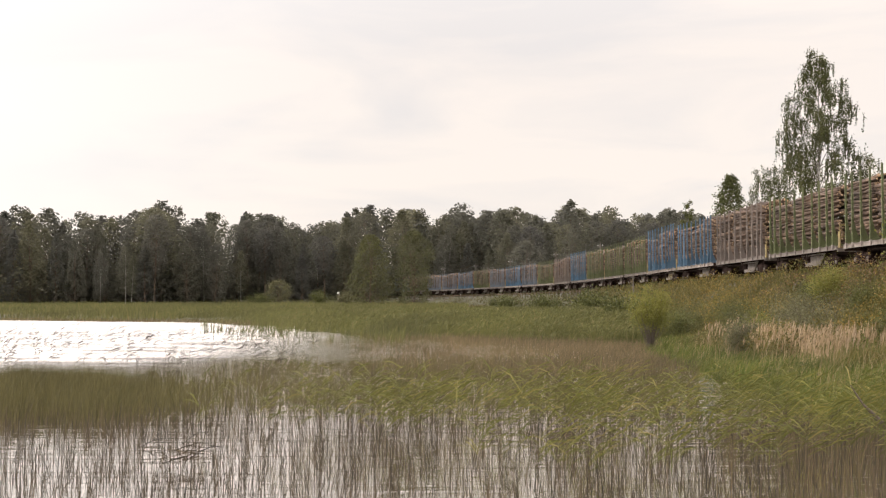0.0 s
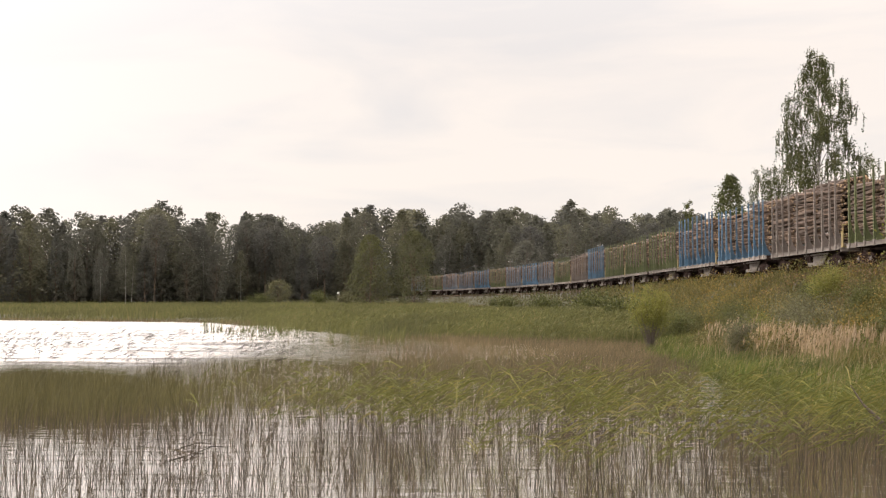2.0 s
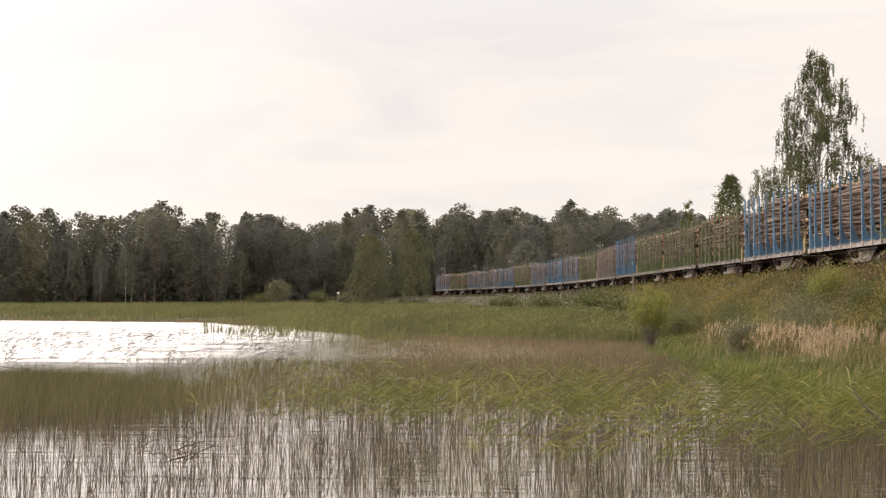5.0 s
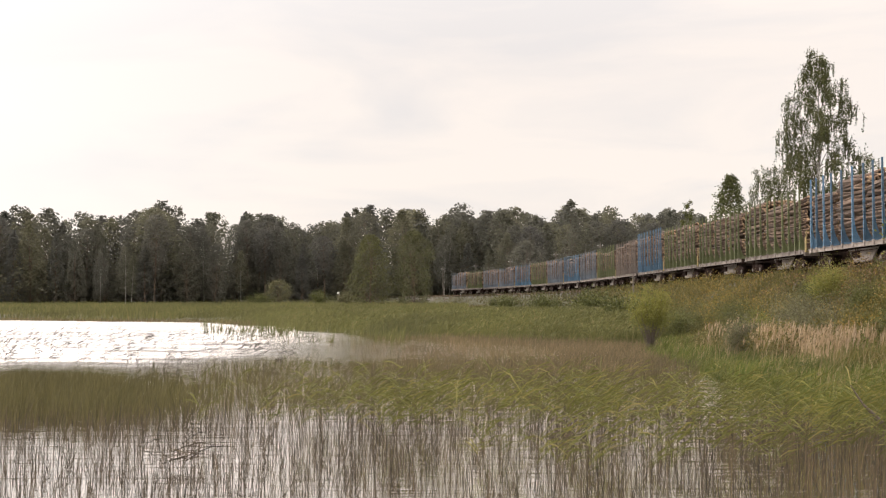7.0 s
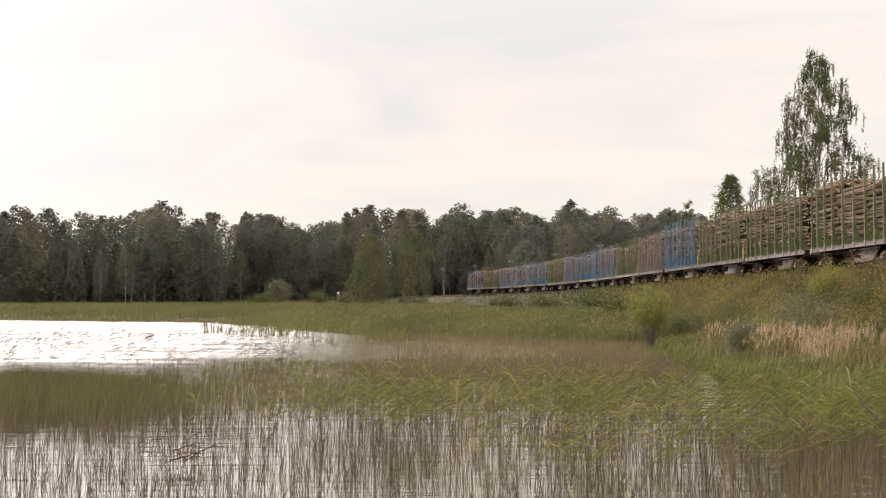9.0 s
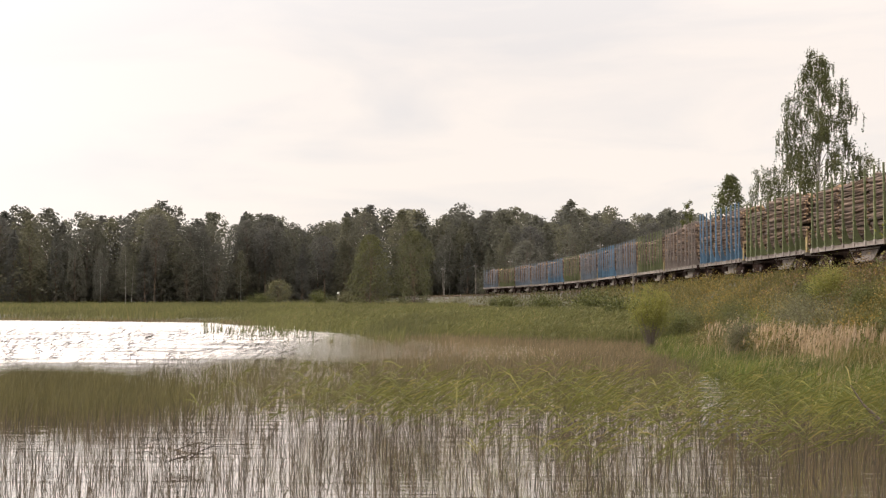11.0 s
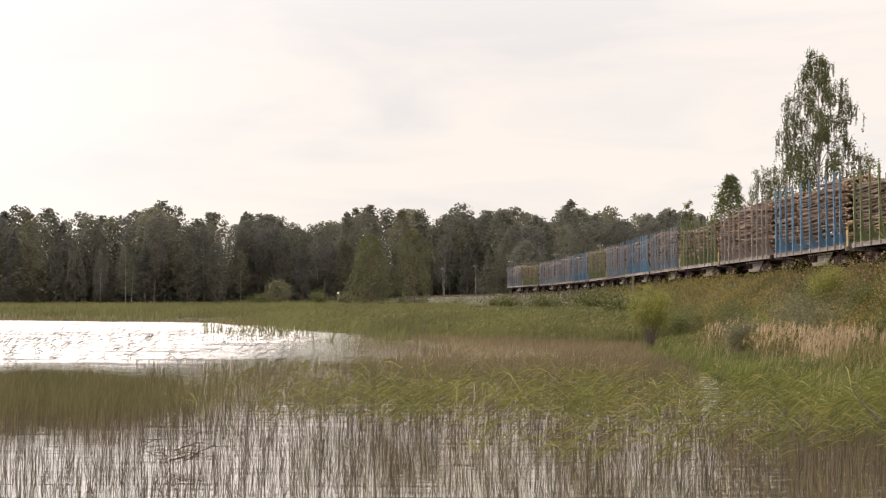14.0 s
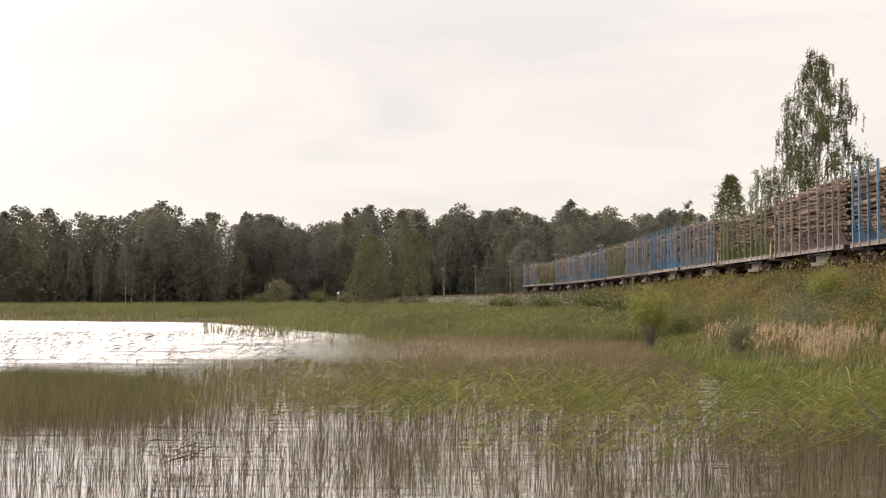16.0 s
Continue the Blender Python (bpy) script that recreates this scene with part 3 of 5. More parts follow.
def make_wagon(paint, colour, height, platform):
    """A four-axle timber wagon; origin on the rail head at mid length, x towards the front."""
    w = new("timber_wagon")
    tagged(w, f"{colour} four-axle timber wagon with tall stakes, loaded with logs", "freight wagon", "timber train")
    bm = bmesh.new()
    box(bm, -6.7, 6.7, -1.38, 1.38, 1.2, 1.28)
    for k in range(-6, 7):
        box(bm, k - 0.06, k + 0.06, -1.3, 1.3, 1.08, 1.2)
    part("deck", bm, M_IRON, w)
    for sgn in (-1, 1):
        bm = bmesh.new()
        y = sgn * 1.42
        prism(bm, [(y - sgn * 0.05, 1.08), (y + sgn * 0.05, 1.08), (y + sgn * 0.05, 1.105), (y, 1.11), (y, 1.27), (y + sgn * 0.05, 1.275), (y + sgn * 0.05, 1.3), (y - sgn * 0.05, 1.3)], "x", -6.72, 6.72)
        for xs in STAKES:
            box(bm, xs - 0.09, xs + 0.09, y - 0.02 if sgn > 0 else y - 0.075, y + 0.075 if sgn > 0 else y + 0.02, 1.06, 1.36)
        part("side_sill", bm, M_SILL, w, "dusty pale grey side sill")
        bm = bmesh.new()
        y2 = sgn * 0.62
        prism(bm, [(-2.3, 1.08), (2.3, 1.08), (1.3, 0.42), (-1.3, 0.42)], "y", y2 - 0.03, y2 + 0.03)
        box(bm, -1.3, 1.3, y2 - 0.1, y2 + 0.1, 0.395, 0.42)
        part("fish_belly_beam", bm, M_UNDER, w, "dusty grey fish-bellied beam")
        for xs in (-4.6, 1.2, 6.35):
            bm = bmesh.new()
            for dx in (-0.17, 0.17):
                box(bm, xs + dx - 0.02, xs + dx + 0.02, sgn * 1.36, sgn * 1.4, 0.55, 1.04)
            box(bm, xs - 0.19, xs + 0.19, sgn * 1.3, sgn * 1.45, 0.53, 0.56)
            part("step", bm, M_IRON, w)
    sm = stake_mesh(height)
    for xs in STAKES:
        bm = bmesh.new()
        box(bm, xs - 0.1, xs + 0.1, -1.36, 1.36, 1.285, 1.42, 0.01)
        part("bunk", bm, paint, w)
        for sgn in (-1, 1):
            ob = part("stake", sm, paint, w)
            ob.matrix_local = pose(xs, -sgn * 1.42, 1.3, sgn * 0.4, 0, 0 if sgn > 0 else 180)
    for xb in (-4.86, 4.86):
        bogie = tagged(new("bogie"), "dark dirty two-axle bogie")
        bogie.parent = w
        bogie.matrix_local = pose(xb, 0, 0.475)
        for sgn in (-1, 1):
            bm = bmesh.new()
            y = sgn * 1.02
            prism(bm, [(-1.2, 0.05), (-1.2, 0.2), (-0.75, 0.32), (0.75, 0.32), (1.2, 0.2), (1.2, 0.05), (0.8, 0.02), (0.45, -0.22), (-0.45, -0.22), (-0.8, 0.02)], "y", y - 0.06, y + 0.06)
            for xw in (-0.925, 0.925):
                box(bm, xw - 0.16, xw + 0.16, y - 0.1, y + 0.1, -0.16, 0.16, 0.03)
            for xs in (-0.22, 0.0, 0.22):
                for kz in range(5):
                    rod(bm, (xs, y + sgn * 0.02, -0.17 + kz * 0.075), (xs, y + sgn * 0.02, -0.12 + kz * 0.075), 0.1, sides=8)
            part("side_frame", bm, M_IRON, bogie)
            for xw in (-0.925, 0.925):
                ob = part("axle_cap", AXLE_CAP, M_CAP, bogie)
                ob.matrix_local = pose(xw, y + sgn * 0.1, 0.0, 0, 0, 0 if sgn < 0 else 180)
        bm = bmesh.new()
        box(bm, -0.22, 0.22, -1.1, 1.1, 0.1, 0.42, 0.03)
        rod(bm, (0, 0, 0.4), (0, 0, 0.62), 0.24, sides=14)
        part("bolster", bm, M_IRON, bogie)
        for xw in (-0.925, 0.925):
            ob = part("wheelset", WHEEL, M_IRON, bogie)
            ob.matrix_local = pose(xw, 0, 0)
    bm = bmesh.new()
    box(bm, -6.7, 6.7, -0.22, 0.22, 0.72, 1.2)
    rod(bm, (-1.3, -0.62, 0.8), (-0.4, -0.62, 0.8), 0.2, sides=14)
    rod(bm, (0.5, 0.5, 0.78), (1.7, 0.5, 0.78), 0.23, sides=14)
    rod(bm, (-4.0, -0.45, 0.62), (4.0, -0.45, 0.62), 0.03, sides=6)
    rod(bm, (-3.4, -1.1, 0.92), (3.4, -1.1, 0.92), 0.025, sides=6)
    part("brake_gear", bm, M_IRON, w)
    for sgn in (-1, 1):
        bm = bmesh.new()
        box(bm, min(sgn * 6.7, sgn * 7.05), max(sgn * 6.7, sgn * 7.05), -0.13, 0.13, 0.92, 1.18, 0.02)
        prism(bm, [(sgn * 7.0, -0.2), (sgn * 7.28, -0.24), (sgn * 7.31, 0.02), (sgn * 7.2, 0.1), (sgn * 7.28, 0.22), (sgn * 7.0, 0.2)], "z", 0.92, 1.2)
        part("coupler", bm, M_IRON, w)
        bm = bmesh.new()
        box(bm, sgn * 6.72 - 0.04, sgn * 6.72 + 0.04, -1.36, 1.36, 0.98, 1.3)
        part("end_sill", bm, M_SILL if platform else M_IRON, w)
    if platform:
        bm = bmesh.new()
        box(bm, 6.78, 7.12, -1.36, -0.1, 1.18, 1.23)
        part("platform_floor", bm, M_YELLOW, w)
        for y in (-1.33, -0.15):
            bm = bmesh.new()
            box(bm, 7.055, 7.105, y - 0.025, y + 0.025, 1.23, 2.42)
            part("railing_post", bm, M_YELLOW, w, "worn yellow railing post")
        for z in (1.75, 2.38):
            bm = bmesh.new()
            box(bm, 7.06, 7.1, -1.304, -0.176, z - 0.03, z + 0.03)
            part("railing_bar", bm, M_YELLOW, w)
        bm = bmesh.new()
        box(bm, 6.8, 7.05, -1.35, -1.31, 1.23, 2.05)
        part("brake_panel", bm, M_YELLOW, w, "worn yellow brake panel")
    return w


SIDES = 7


def log_arrays(x0, x1, y, z, d, r):
    """One slightly crooked, tapered log: verts, side quads and end faces."""
    ang = np.arange(SIDES) * 2 * np.pi / SIDES
    ta, tb = r.uniform(0.9, 1.12), r.uniform(0.82, 1.05)
    if r.random() < 0.5:
        ta, tb = tb, ta
    ty, tz, sag = r.normal(0, 0.03), r.normal(0, 0.075), r.normal(0, 0.05)
    V = [np.stack([np.full(SIDES, xx), y + dy + rr * np.cos(ang), z + dz + rr * np.sin(ang)], 1)
         for xx, rr, dy, dz in ((x0, d / 2 * ta, -ty, -tz), ((x0 + x1) / 2, d / 2, sag, sag), (x1, d / 2 * tb, ty, tz))]
    k = np.arange(SIDES)
    k1 = (k + 1) % SIDES
    F4 = np.concatenate([np.stack([q * SIDES + k, q * SIDES + SIDES + k, q * SIDES + SIDES + k1, q * SIDES + k1], 1) for q in (0, 1)])
    return np.concatenate(V), F4, np.stack([k, (2 * SIDES + k)[::-1]])


def log_bundle_meshes(seed, x0, x1, top):
    """A bundle lying lengthwise between the stakes: the logs of its lake side one by one, and the rest joined."""
    r = np.random.default_rng(seed)
    outer, V, F4, F6, base, z, row = [], [], [], [], 0, 1.42, 0
    while z < top:
        edge = -1.32 + foot_reach(z + 0.05)
        y, first = edge + (0.06 if row % 2 else 0.0) + r.uniform(0, 0.05), True
        while y < -edge - 0.04:
            d = float(np.clip(r.normal(0.13, 0.038), 0.085, 0.27))
            if r.random() < 0.07:
                y += d * 0.8
                continue
            crown = 0.25 * (1 - (y / 1.3) ** 2) if z > top - 0.9 else 0
            v, f, e = log_arrays(x0 + r.normal(0.05, 0.22), x1 + r.normal(-0.05, 0.22), y + d / 2, z + d / 2 + crown + r.normal(0, 0.035), d, r)
            hidden = edge + 0.3 < y < 1.0 and z < top - 0.5
            if hidden:
                pass
            elif first:
                outer.append(mesh_of("log", v, [f, e], np.concatenate([np.zeros(len(f), int), np.ones(2, int)])))
            else:
                V.append(v)
                F4.append(f + base)
                F6.append(e + base)
                base += len(v)
            y += d * r.uniform(0.96, 1.04)
            first = False
        z += 0.12
        row += 1
    F4, F6 = np.concatenate(F4), np.concatenate(F6)
    rest = mesh_of("log_core", np.concatenate(V), [F4, F6], np.concatenate([np.zeros(len(F4), int), np.ones(len(F6), int)]))
    return outer, rest


WHEEL = wheel_mesh()
AXLE_CAP = axle_cap_mesh()
# the rake, from its last wagon forwards: paint and brake platform
RAKE = "f g f f b g f b f g y B g g g B b y g g g".split()
TRAIN = []          # (wagon, [stacks], index from the last wagon)


def build_train():
    kinds = {"b": (M_BLUE, "blue-painted", 3.66), "f": (M_FADED, "faded grey-blue", 3.62), "B": (M_BLUE, "blue-painted tall-staked", 3.95), "g": (M_GREEN, "olive-green", 3.68), "y": (M_GREY, "faded grey-brown", 3.6)}
    first = {}
    three = [(-6.55, -2.3), (-2.1, 2.1), (2.3, 6.55)]
    stacks = {}
    for k, (a, b) in enumerate(three):
        for v in range(3):
            stacks[k, v] = log_bundle_meshes(100 + 10 * k + v, a, b, 4.15 + 0.2 * v)
    for i, c in enumerate(RAKE):
        mat, colour, h = kinds[c]
        plat = i % 3 != 1
        if (c, plat) not in first:
            first[c, plat] = wag = make_wagon(mat, colour, h, plat)
        else:
            wag = copy_thing(first[c, plat], Matrix.Identity(4))
        loads = []
        for k in range(3):
            v = (i * 7 + k * 5 + (i * k) % 4) % 3
            ob = tagged(new("log_bundle"), "bundle of brown pine logs lying on a timber wagon", "timber", "log bundles on the train")
            for me in stacks[k, v][0]:
                part("log", me, [M_LOG, M_LOGEND], ob)
            tagged(part("log_core", stacks[k, v][1], [M_LOG, M_LOGEND], ob), kind="stuff")
            loads.append(ob)
        TRAIN.append((wag, loads, i))


def wagon_front_s(t, i):
    """Arc length at which the mid of wagon i (0 the last) stands at t seconds."""
    tau = 16.0 - t
    return 0.1 + 11 * WAGON_L - (i + 0.5) * WAGON_L + 7.17 * tau + 0.013 * tau * tau


def wagon_pose(t, i):
    s = wagon_front_s(t, i)
    (ax, ay), (bx, by) = track(s + 4.86), track(s - 4.86)     # rear and front bogies
    heading = math.atan2(by - ay, bx - ax)
    return Matrix.Translation(((ax + bx) / 2, (ay + by) / 2, RAIL_Z)) @ Matrix.Rotation(heading, 4, "Z")


def motions():
    times = [0.5 * k for k in range(33)]
    fine = [0.1 * k for k in range(161)]
    for wag, loads, i in TRAIN:
        rows = [(t, wagon_pose(t, i)) for t in times]
        walk(wag, rows)
        for ob in loads:
            walk(ob, rows)
        for bogie in wag.children:
            for ws in bogie.children:
                if ws.name.startswith("wheelset"):
                    at = ws.matrix_local.translation.copy()
                    walk(ws, [(t, Matrix.Translation(at) @ Matrix.Rotation((wagon_front_s(0, i) - wagon_front_s(t, i)) / 0.475 % (2 * math.pi), 4, "Y")) for t in fine])
    # the wavelets drift slowly with the wind
    walk(WATER, [(0.0, pose(0, 0, 0)), (16.0, pose(1.6, -1.2, 0))])


build_track()
build_train()


# ---- trees ---------------------------------------------------------------
def tree_parts(name, label, paths, leaves, size, bark, leaf_mat, droop=0.0, flat=0.5, group="", sides=5, category="tree"):
    t = tagged(new(name), label, category, group)
    v, f = tube_arrays(paths, sides)
    part("trunk", mesh_of("trunk", v, f, None, True), bark, t)
    v, f = leaf_cards(leaves, size, droop, flat)
    part("crown", mesh_of("crown", v, f), leaf_mat, t)
    return t


def trunk_path(h, r, bend=0.02, n=7):
    z = np.linspace(0, h, n)
    return np.stack([np.cumsum(rng.normal(0, bend, n)) * h * 0.1, np.cumsum(rng.normal(0, bend, n)) * h * 0.1, z], 1), r * (1 - z / h * 0.93)


def crown_profile(kind):
    """Half width of a crown, from its foot (0) to its top (1)."""
    xs, ws = {"oval": ([0, 0.12, 0.4, 0.7, 0.88, 1], [0.45, 0.8, 1.0, 0.8, 0.46, 0.08]),
              "round": ([0, 0.2, 0.5, 0.75, 0.92, 1], [0.4, 0.8, 1.0, 0.92, 0.58, 0.15]),
              "cone": ([0, 0.15, 0.4, 0.7, 0.9, 1], [0.75, 1.0, 0.8, 0.5, 0.22, 0.05]),
              "column": ([0, 0.1, 0.4, 0.7, 0.9, 1], [0.8, 1.0, 0.96, 0.88, 0.6, 0.15]),
              "flame": ([0, 0.15, 0.35, 0.6, 0.82, 1], [0.8, 1.0, 0.98, 0.72, 0.4, 0.05])}[kind]
    return lambda u: np.interp(u, xs, ws)


def leafy_tree(name, label, h, r0, clusters, per, size, bark, leaf, low=0.15, spread=3.2, kind="oval", sig=0.5, limb_every=3, forks=1, droop=0.15, category="tree"):
    """A tree whose crown is an uneven shell of many small leaf sprays on limbs round one or more stems."""
    p, r = trunk_path(h * 0.97, r0, 0.025, 9)
    paths, pts = [(p, r)], []
    for f in range(forks - 1):
        a, z0 = rng.uniform(0, 2 * np.pi), h * rng.uniform(0.1, 0.35)
        zz = np.linspace(0, 1, 6)
        out = spread * 0.35 * zz ** 0.7
        base = np.array([np.interp(z0, p[:, 2], p[:, 0]), np.interp(z0, p[:, 2], p[:, 1]), z0])
        paths.append((base + np.stack([np.cos(a) * out, np.sin(a) * out, zz * (h * 0.88 - z0)], 1), r0 * 0.6 * (1 - 0.92 * zz)))
    prof, ph = crown_profile(kind), rng.uniform(0, 6.28, 4)
    for k in range(clusters):
        v = ((k + rng.random()) / clusters) ** 0.92
        a = k * 2.39996 + rng.normal(0, 0.25)
        z = h * (low + (1 - low) * v)
        uneven = 1 + 0.2 * np.sin(2 * a + 5 * v + ph[0]) + 0.14 * np.sin(3 * a - 11 * v + ph[1]) + 0.1 * np.sin(17 * v + ph[2])
        R = spread * prof(v) * uneven * rng.uniform(0.4, 1.0) ** 0.5
        c = np.array([np.interp(z, p[:, 2], p[:, 0]) + np.cos(a) * R, np.interp(z, p[:, 2], p[:, 1]) + np.sin(a) * R, min(z, h - 0.1)])
        if k % limb_every == 0:
            z1 = max(z - 0.6 * R - 0.3, h * 0.06)
            t0 = np.array([np.interp(z1, p[:, 2], p[:, 0]), np.interp(z1, p[:, 2], p[:, 1]), z1])
            paths.append((np.array([t0, t0 * 0.45 + c * 0.55 + [0, 0, 0.08 * R], c]), [r0 * 0.28 * (1 - 0.7 * v), r0 * 0.16 * (1 - 0.7 * v), 0.01]))
        m = int(per * rng.uniform(0.6, 1.4))
        s = sig * (0.55 + 0.45 * prof(v))
        g = rng.normal(0, 1, (m, 3)) * [s, s, s * 0.8]
        pts.append(c + g)
    return tree_parts(name, label, paths, np.concatenate(pts), size, bark, leaf, droop, 0.7, sides=4, category=category)


def weeping_birch(label, h, r0, limbs, spread, prof, leaf=0.1, strand=(0.7, 2.0), per_limb=12, low=0.16):
    """A silver birch: limbs rise steeply, arch over and let strings of small leaves hang."""
    p, r = trunk_path(h, r0, 0.03, 10)
    paths, pts = [(p, r)], []
    for k in range(limbs):
        v = (k + rng.random()) / limbs
        u = low + (0.985 - low) * v
        R = spread * float(np.interp(u, *prof)) * (0.36 + 0.64 * rng.random() ** 0.7)
        a = k * 2.39996 + rng.normal(0, 0.35)
        top = h * u
        z0 = max(top - R * rng.uniform(0.75, 1.15) - 0.3, h * 0.08)
        c = np.array([np.interp(z0, p[:, 2], p[:, 0]), np.interp(z0, p[:, 2], p[:, 1]), z0])
        q = np.linspace(0, 1, 7)
        rise = (top - z0) * np.sin(q * 0.62 * np.pi) / np.sin(0.5 * np.pi)
        bp = c + np.stack([np.cos(a) * R * q, np.sin(a) * R * q, rise], 1) + rng.normal(0, 0.05, (7, 3)) * q[:, None]
        paths.append((bp, r0 * 0.3 * (1 - 0.75 * u) * (1 - 0.93 * q) + 0.004))
        ns = max(4, int(per_limb * (0.35 + R / spread)))
        for j in range(ns):
            f = 0.35 + 0.65 * rng.random() ** 0.45
            o = np.array([np.interp(f, q, bp[:, i]) for i in range(3)]) + rng.normal(0, 0.13 + 0.05 * R, 3)
            ln = rng.uniform(*strand) * (0.45 + 0.55 * R / spread)
            kk = max(6, int(ln * 24))
            t = np.linspace(0, 1, kk)[:, None] ** 0.8
            line = o + t * [rng.normal(0.06, 0.08), rng.normal(0, 0.08), -ln]
            pts.append(line + rng.normal(0, 0.055, (kk, 3)) * (1.15 - 0.6 * t))
            paths.append((line[[0, kk // 2, kk - 1]], [0.007, 0.005, 0.003]))
        m = int(30 + 36 * R)
        f = 0.45 + 0.55 * rng.random(m)
        pts.append(np.stack([np.interp(f, q, bp[:, i]) for i in range(3)], 1) + rng.normal(0, 0.16, (m, 3)) - [0, 0, 0.08])
    t = tree_parts("birch_tree", label, paths[:1], np.concatenate(pts), leaf, M_BIRCHBARK, M_BIRCH, 0.9, 0.6, sides=8)
    v, f = tube_arrays(paths[1:], 4)
    part("branchwork", mesh_of("branchwork", v, f, None, True), M_TWIG, t, "dark drooping limbs and twigs")
    return t


# bearing (x over y) and tangent of elevation of the wood's skyline
SKYLINE_B = (-0.40, -0.338, -0.307, -0.299, -0.291, -0.277, -0.268, -0.26, -0.247, -0.237, -0.225, -0.216, -0.207, -0.193, -0.187, -0.174, -0.168, -0.157, -0.148, -0.13, -0.121, -0.11, -0.105, -0.099, -0.087, -0.082, -0.073, -0.053, -0.038, -0.028, -0.018, -0.012, -0.008, 0.005, 0.014, 0.025, 0.04, 0.051, 0.06, 0.07, 0.08, 0.083, 0.093, 0.111, 0.116, 0.123, 0.142, 0.149, 0.16, 0.165, 0.18, 0.19, 0.2, 0.215)
SKYLINE_E = (68, 71, 70, 60, 67, 65, 69, 63, 61, 71, 77, 71, 67, 61, 71, 67, 63, 70, 66, 73, 60, 60, 56, 60, 61, 68, 71, 74, 75, 74, 72, 62, 57, 71, 74, 67, 71, 71, 68, 81, 62, 61, 81, 73, 65, 73, 63, 62, 70, 65, 76, 67, 70, 60)


def build_forest():
    full, thin = {}, {}
    # the wood's distance haze sits in its leaf colours
    full["s"] = [leafy_tree("spruce_tree", "spruce with haze-greyed needles at the edge of the lakeside forest", 22, 0.2, 300, 16, 0.36, M_BARK, M_HAZED_SPRUCE, 0.05, 2.9 + 0.3 * k, "cone", 0.36, 5, droop=0.3) for k in range(3)]
    full["p"] = [leafy_tree("pine_tree", "tall pine with a bare trunk in the lakeside forest", 22, 0.2, 170, 24, 0.36, M_BARK, M_HAZED_PINE, 0.42 - 0.08 * k, 2.9, "round", 0.45, 2) for k in range(2)]
    full["b"] = [leafy_tree("deciduous_tree", "leafy broadleaf tree at the edge of the lakeside forest", 21, 0.16, 280, 18, 0.36, M_BARK, M_HAZED_BROAD, 0.06, 3.3 + 0.35 * k, ("oval", "round", "flame")[k], 0.5, 4, forks=2) for k in range(3)]
    full["w"] = [leafy_tree("birch_tree", "slender birch with a white trunk at the forest edge", 21, 0.085, 200, 19, 0.33, M_BIRCHBARK, M_HAZED_BROAD, 0.2, 2.3 + 0.4 * k, "oval", 0.42, 4, droop=0.5) for k in range(2)]
    thin["b"] = [leafy_tree("deciduous_tree", "leafy tree with haze-greyed foliage inside the lakeside forest", 21, 0.16, 110, 13, 0.66, M_BARK, M_HAZED_BROAD, 0.02, 3.6, ("oval", "round")[k], 0.6, 8) for k in range(2)]
    thin["s"] = [leafy_tree("spruce_tree", "spruce with haze-greyed needles inside the lakeside forest", 22, 0.2, 110, 12, 0.62, M_BARK, M_HAZED_SPRUCE, 0.02, 3.3, "cone", 0.5, 8)]
    thin["u"] = [leafy_tree("forest_bush", "leafy bush in the forest's undergrowth", 7, 0.07, 60, 17, 0.4, M_BARK, M_HAZED_BROAD, 0.03, 2.9, "round", 0.5, 4, category="bush") for k in range(2)]
    heights = {"b": 21, "w": 21, "u": 7, "s": 22, "p": 22}
    used = set()
    r = np.random.default_rng(21)

    def plant(pool, kind, x, y, h, slim=1.0):
        base = pool[kind][r.integers(len(pool[kind]))]
        sc = h / heights[kind]
        wide = sc * r.uniform(0.9, 1.25) * slim
        m = pose(x, y, float(ground_z([x], [y])[0]) - 0.15, r.normal(0, 1.2), r.normal(0, 1.2), r.uniform(0, 360)) @ Matrix.Diagonal((wide, wide, sc, 1))
        if base.name in used:
            ob = copy_thing(base, m)
        else:
            base.matrix_basis = m
            used.add(base.name)
            ob = base
        tagged(ob, group="lakeside forest")

    def skyline(x, y):
        """Height over the ground at which a tree at x, y meets the skyline."""
        e = min(float(np.interp((x + d) / y, SKYLINE_B, SKYLINE_E)) + abs(d) * 1.6 for d in (-1.8, 0.0, 1.8)) / 1000
        return (EYE + e * y - float(ground_z([x], [y])[0])) * (1.05 if x < 0 else 1.045)

    def edge(b):
        return (-14 if b < -0.17 else 0) + (16 if -0.05 < b < 0.03 else 0) - (18 if b > 0.1 else 0)
    for dist, gap, lo, hi, pool in ((320, 4.9, 0.72, 0.97, full), (327, 4.4, 0.93, 1.02, full), (335, 4.2, 0.93, 1.0, thin), (346, 4.2, 0.86, 0.98, thin), (358, 4.6, 0.8, 0.96, thin)):
        b = -0.385
        while b < 0.215:
            x, y = b * dist + r.normal(0, 1.0), dist + r.normal(0, 2.0) + edge(b)
            if pool is thin:
                kind = r.choice(["s", "b"], p=[0.35, 0.65])
            else:
                kind = r.choice(["s", "p", "b", "w"], p=[0.12, 0.1, 0.58, 0.2] if b < -0.13 else [0.4, 0.1, 0.25, 0.25])
            h = skyline(x, y) * r.uniform(lo, hi)
            if abs(track_offset([x], [y])[0][0]) > 6:
                plant(pool, kind, x, y, h)
            b += gap * r.uniform(0.75, 1.25) / dist
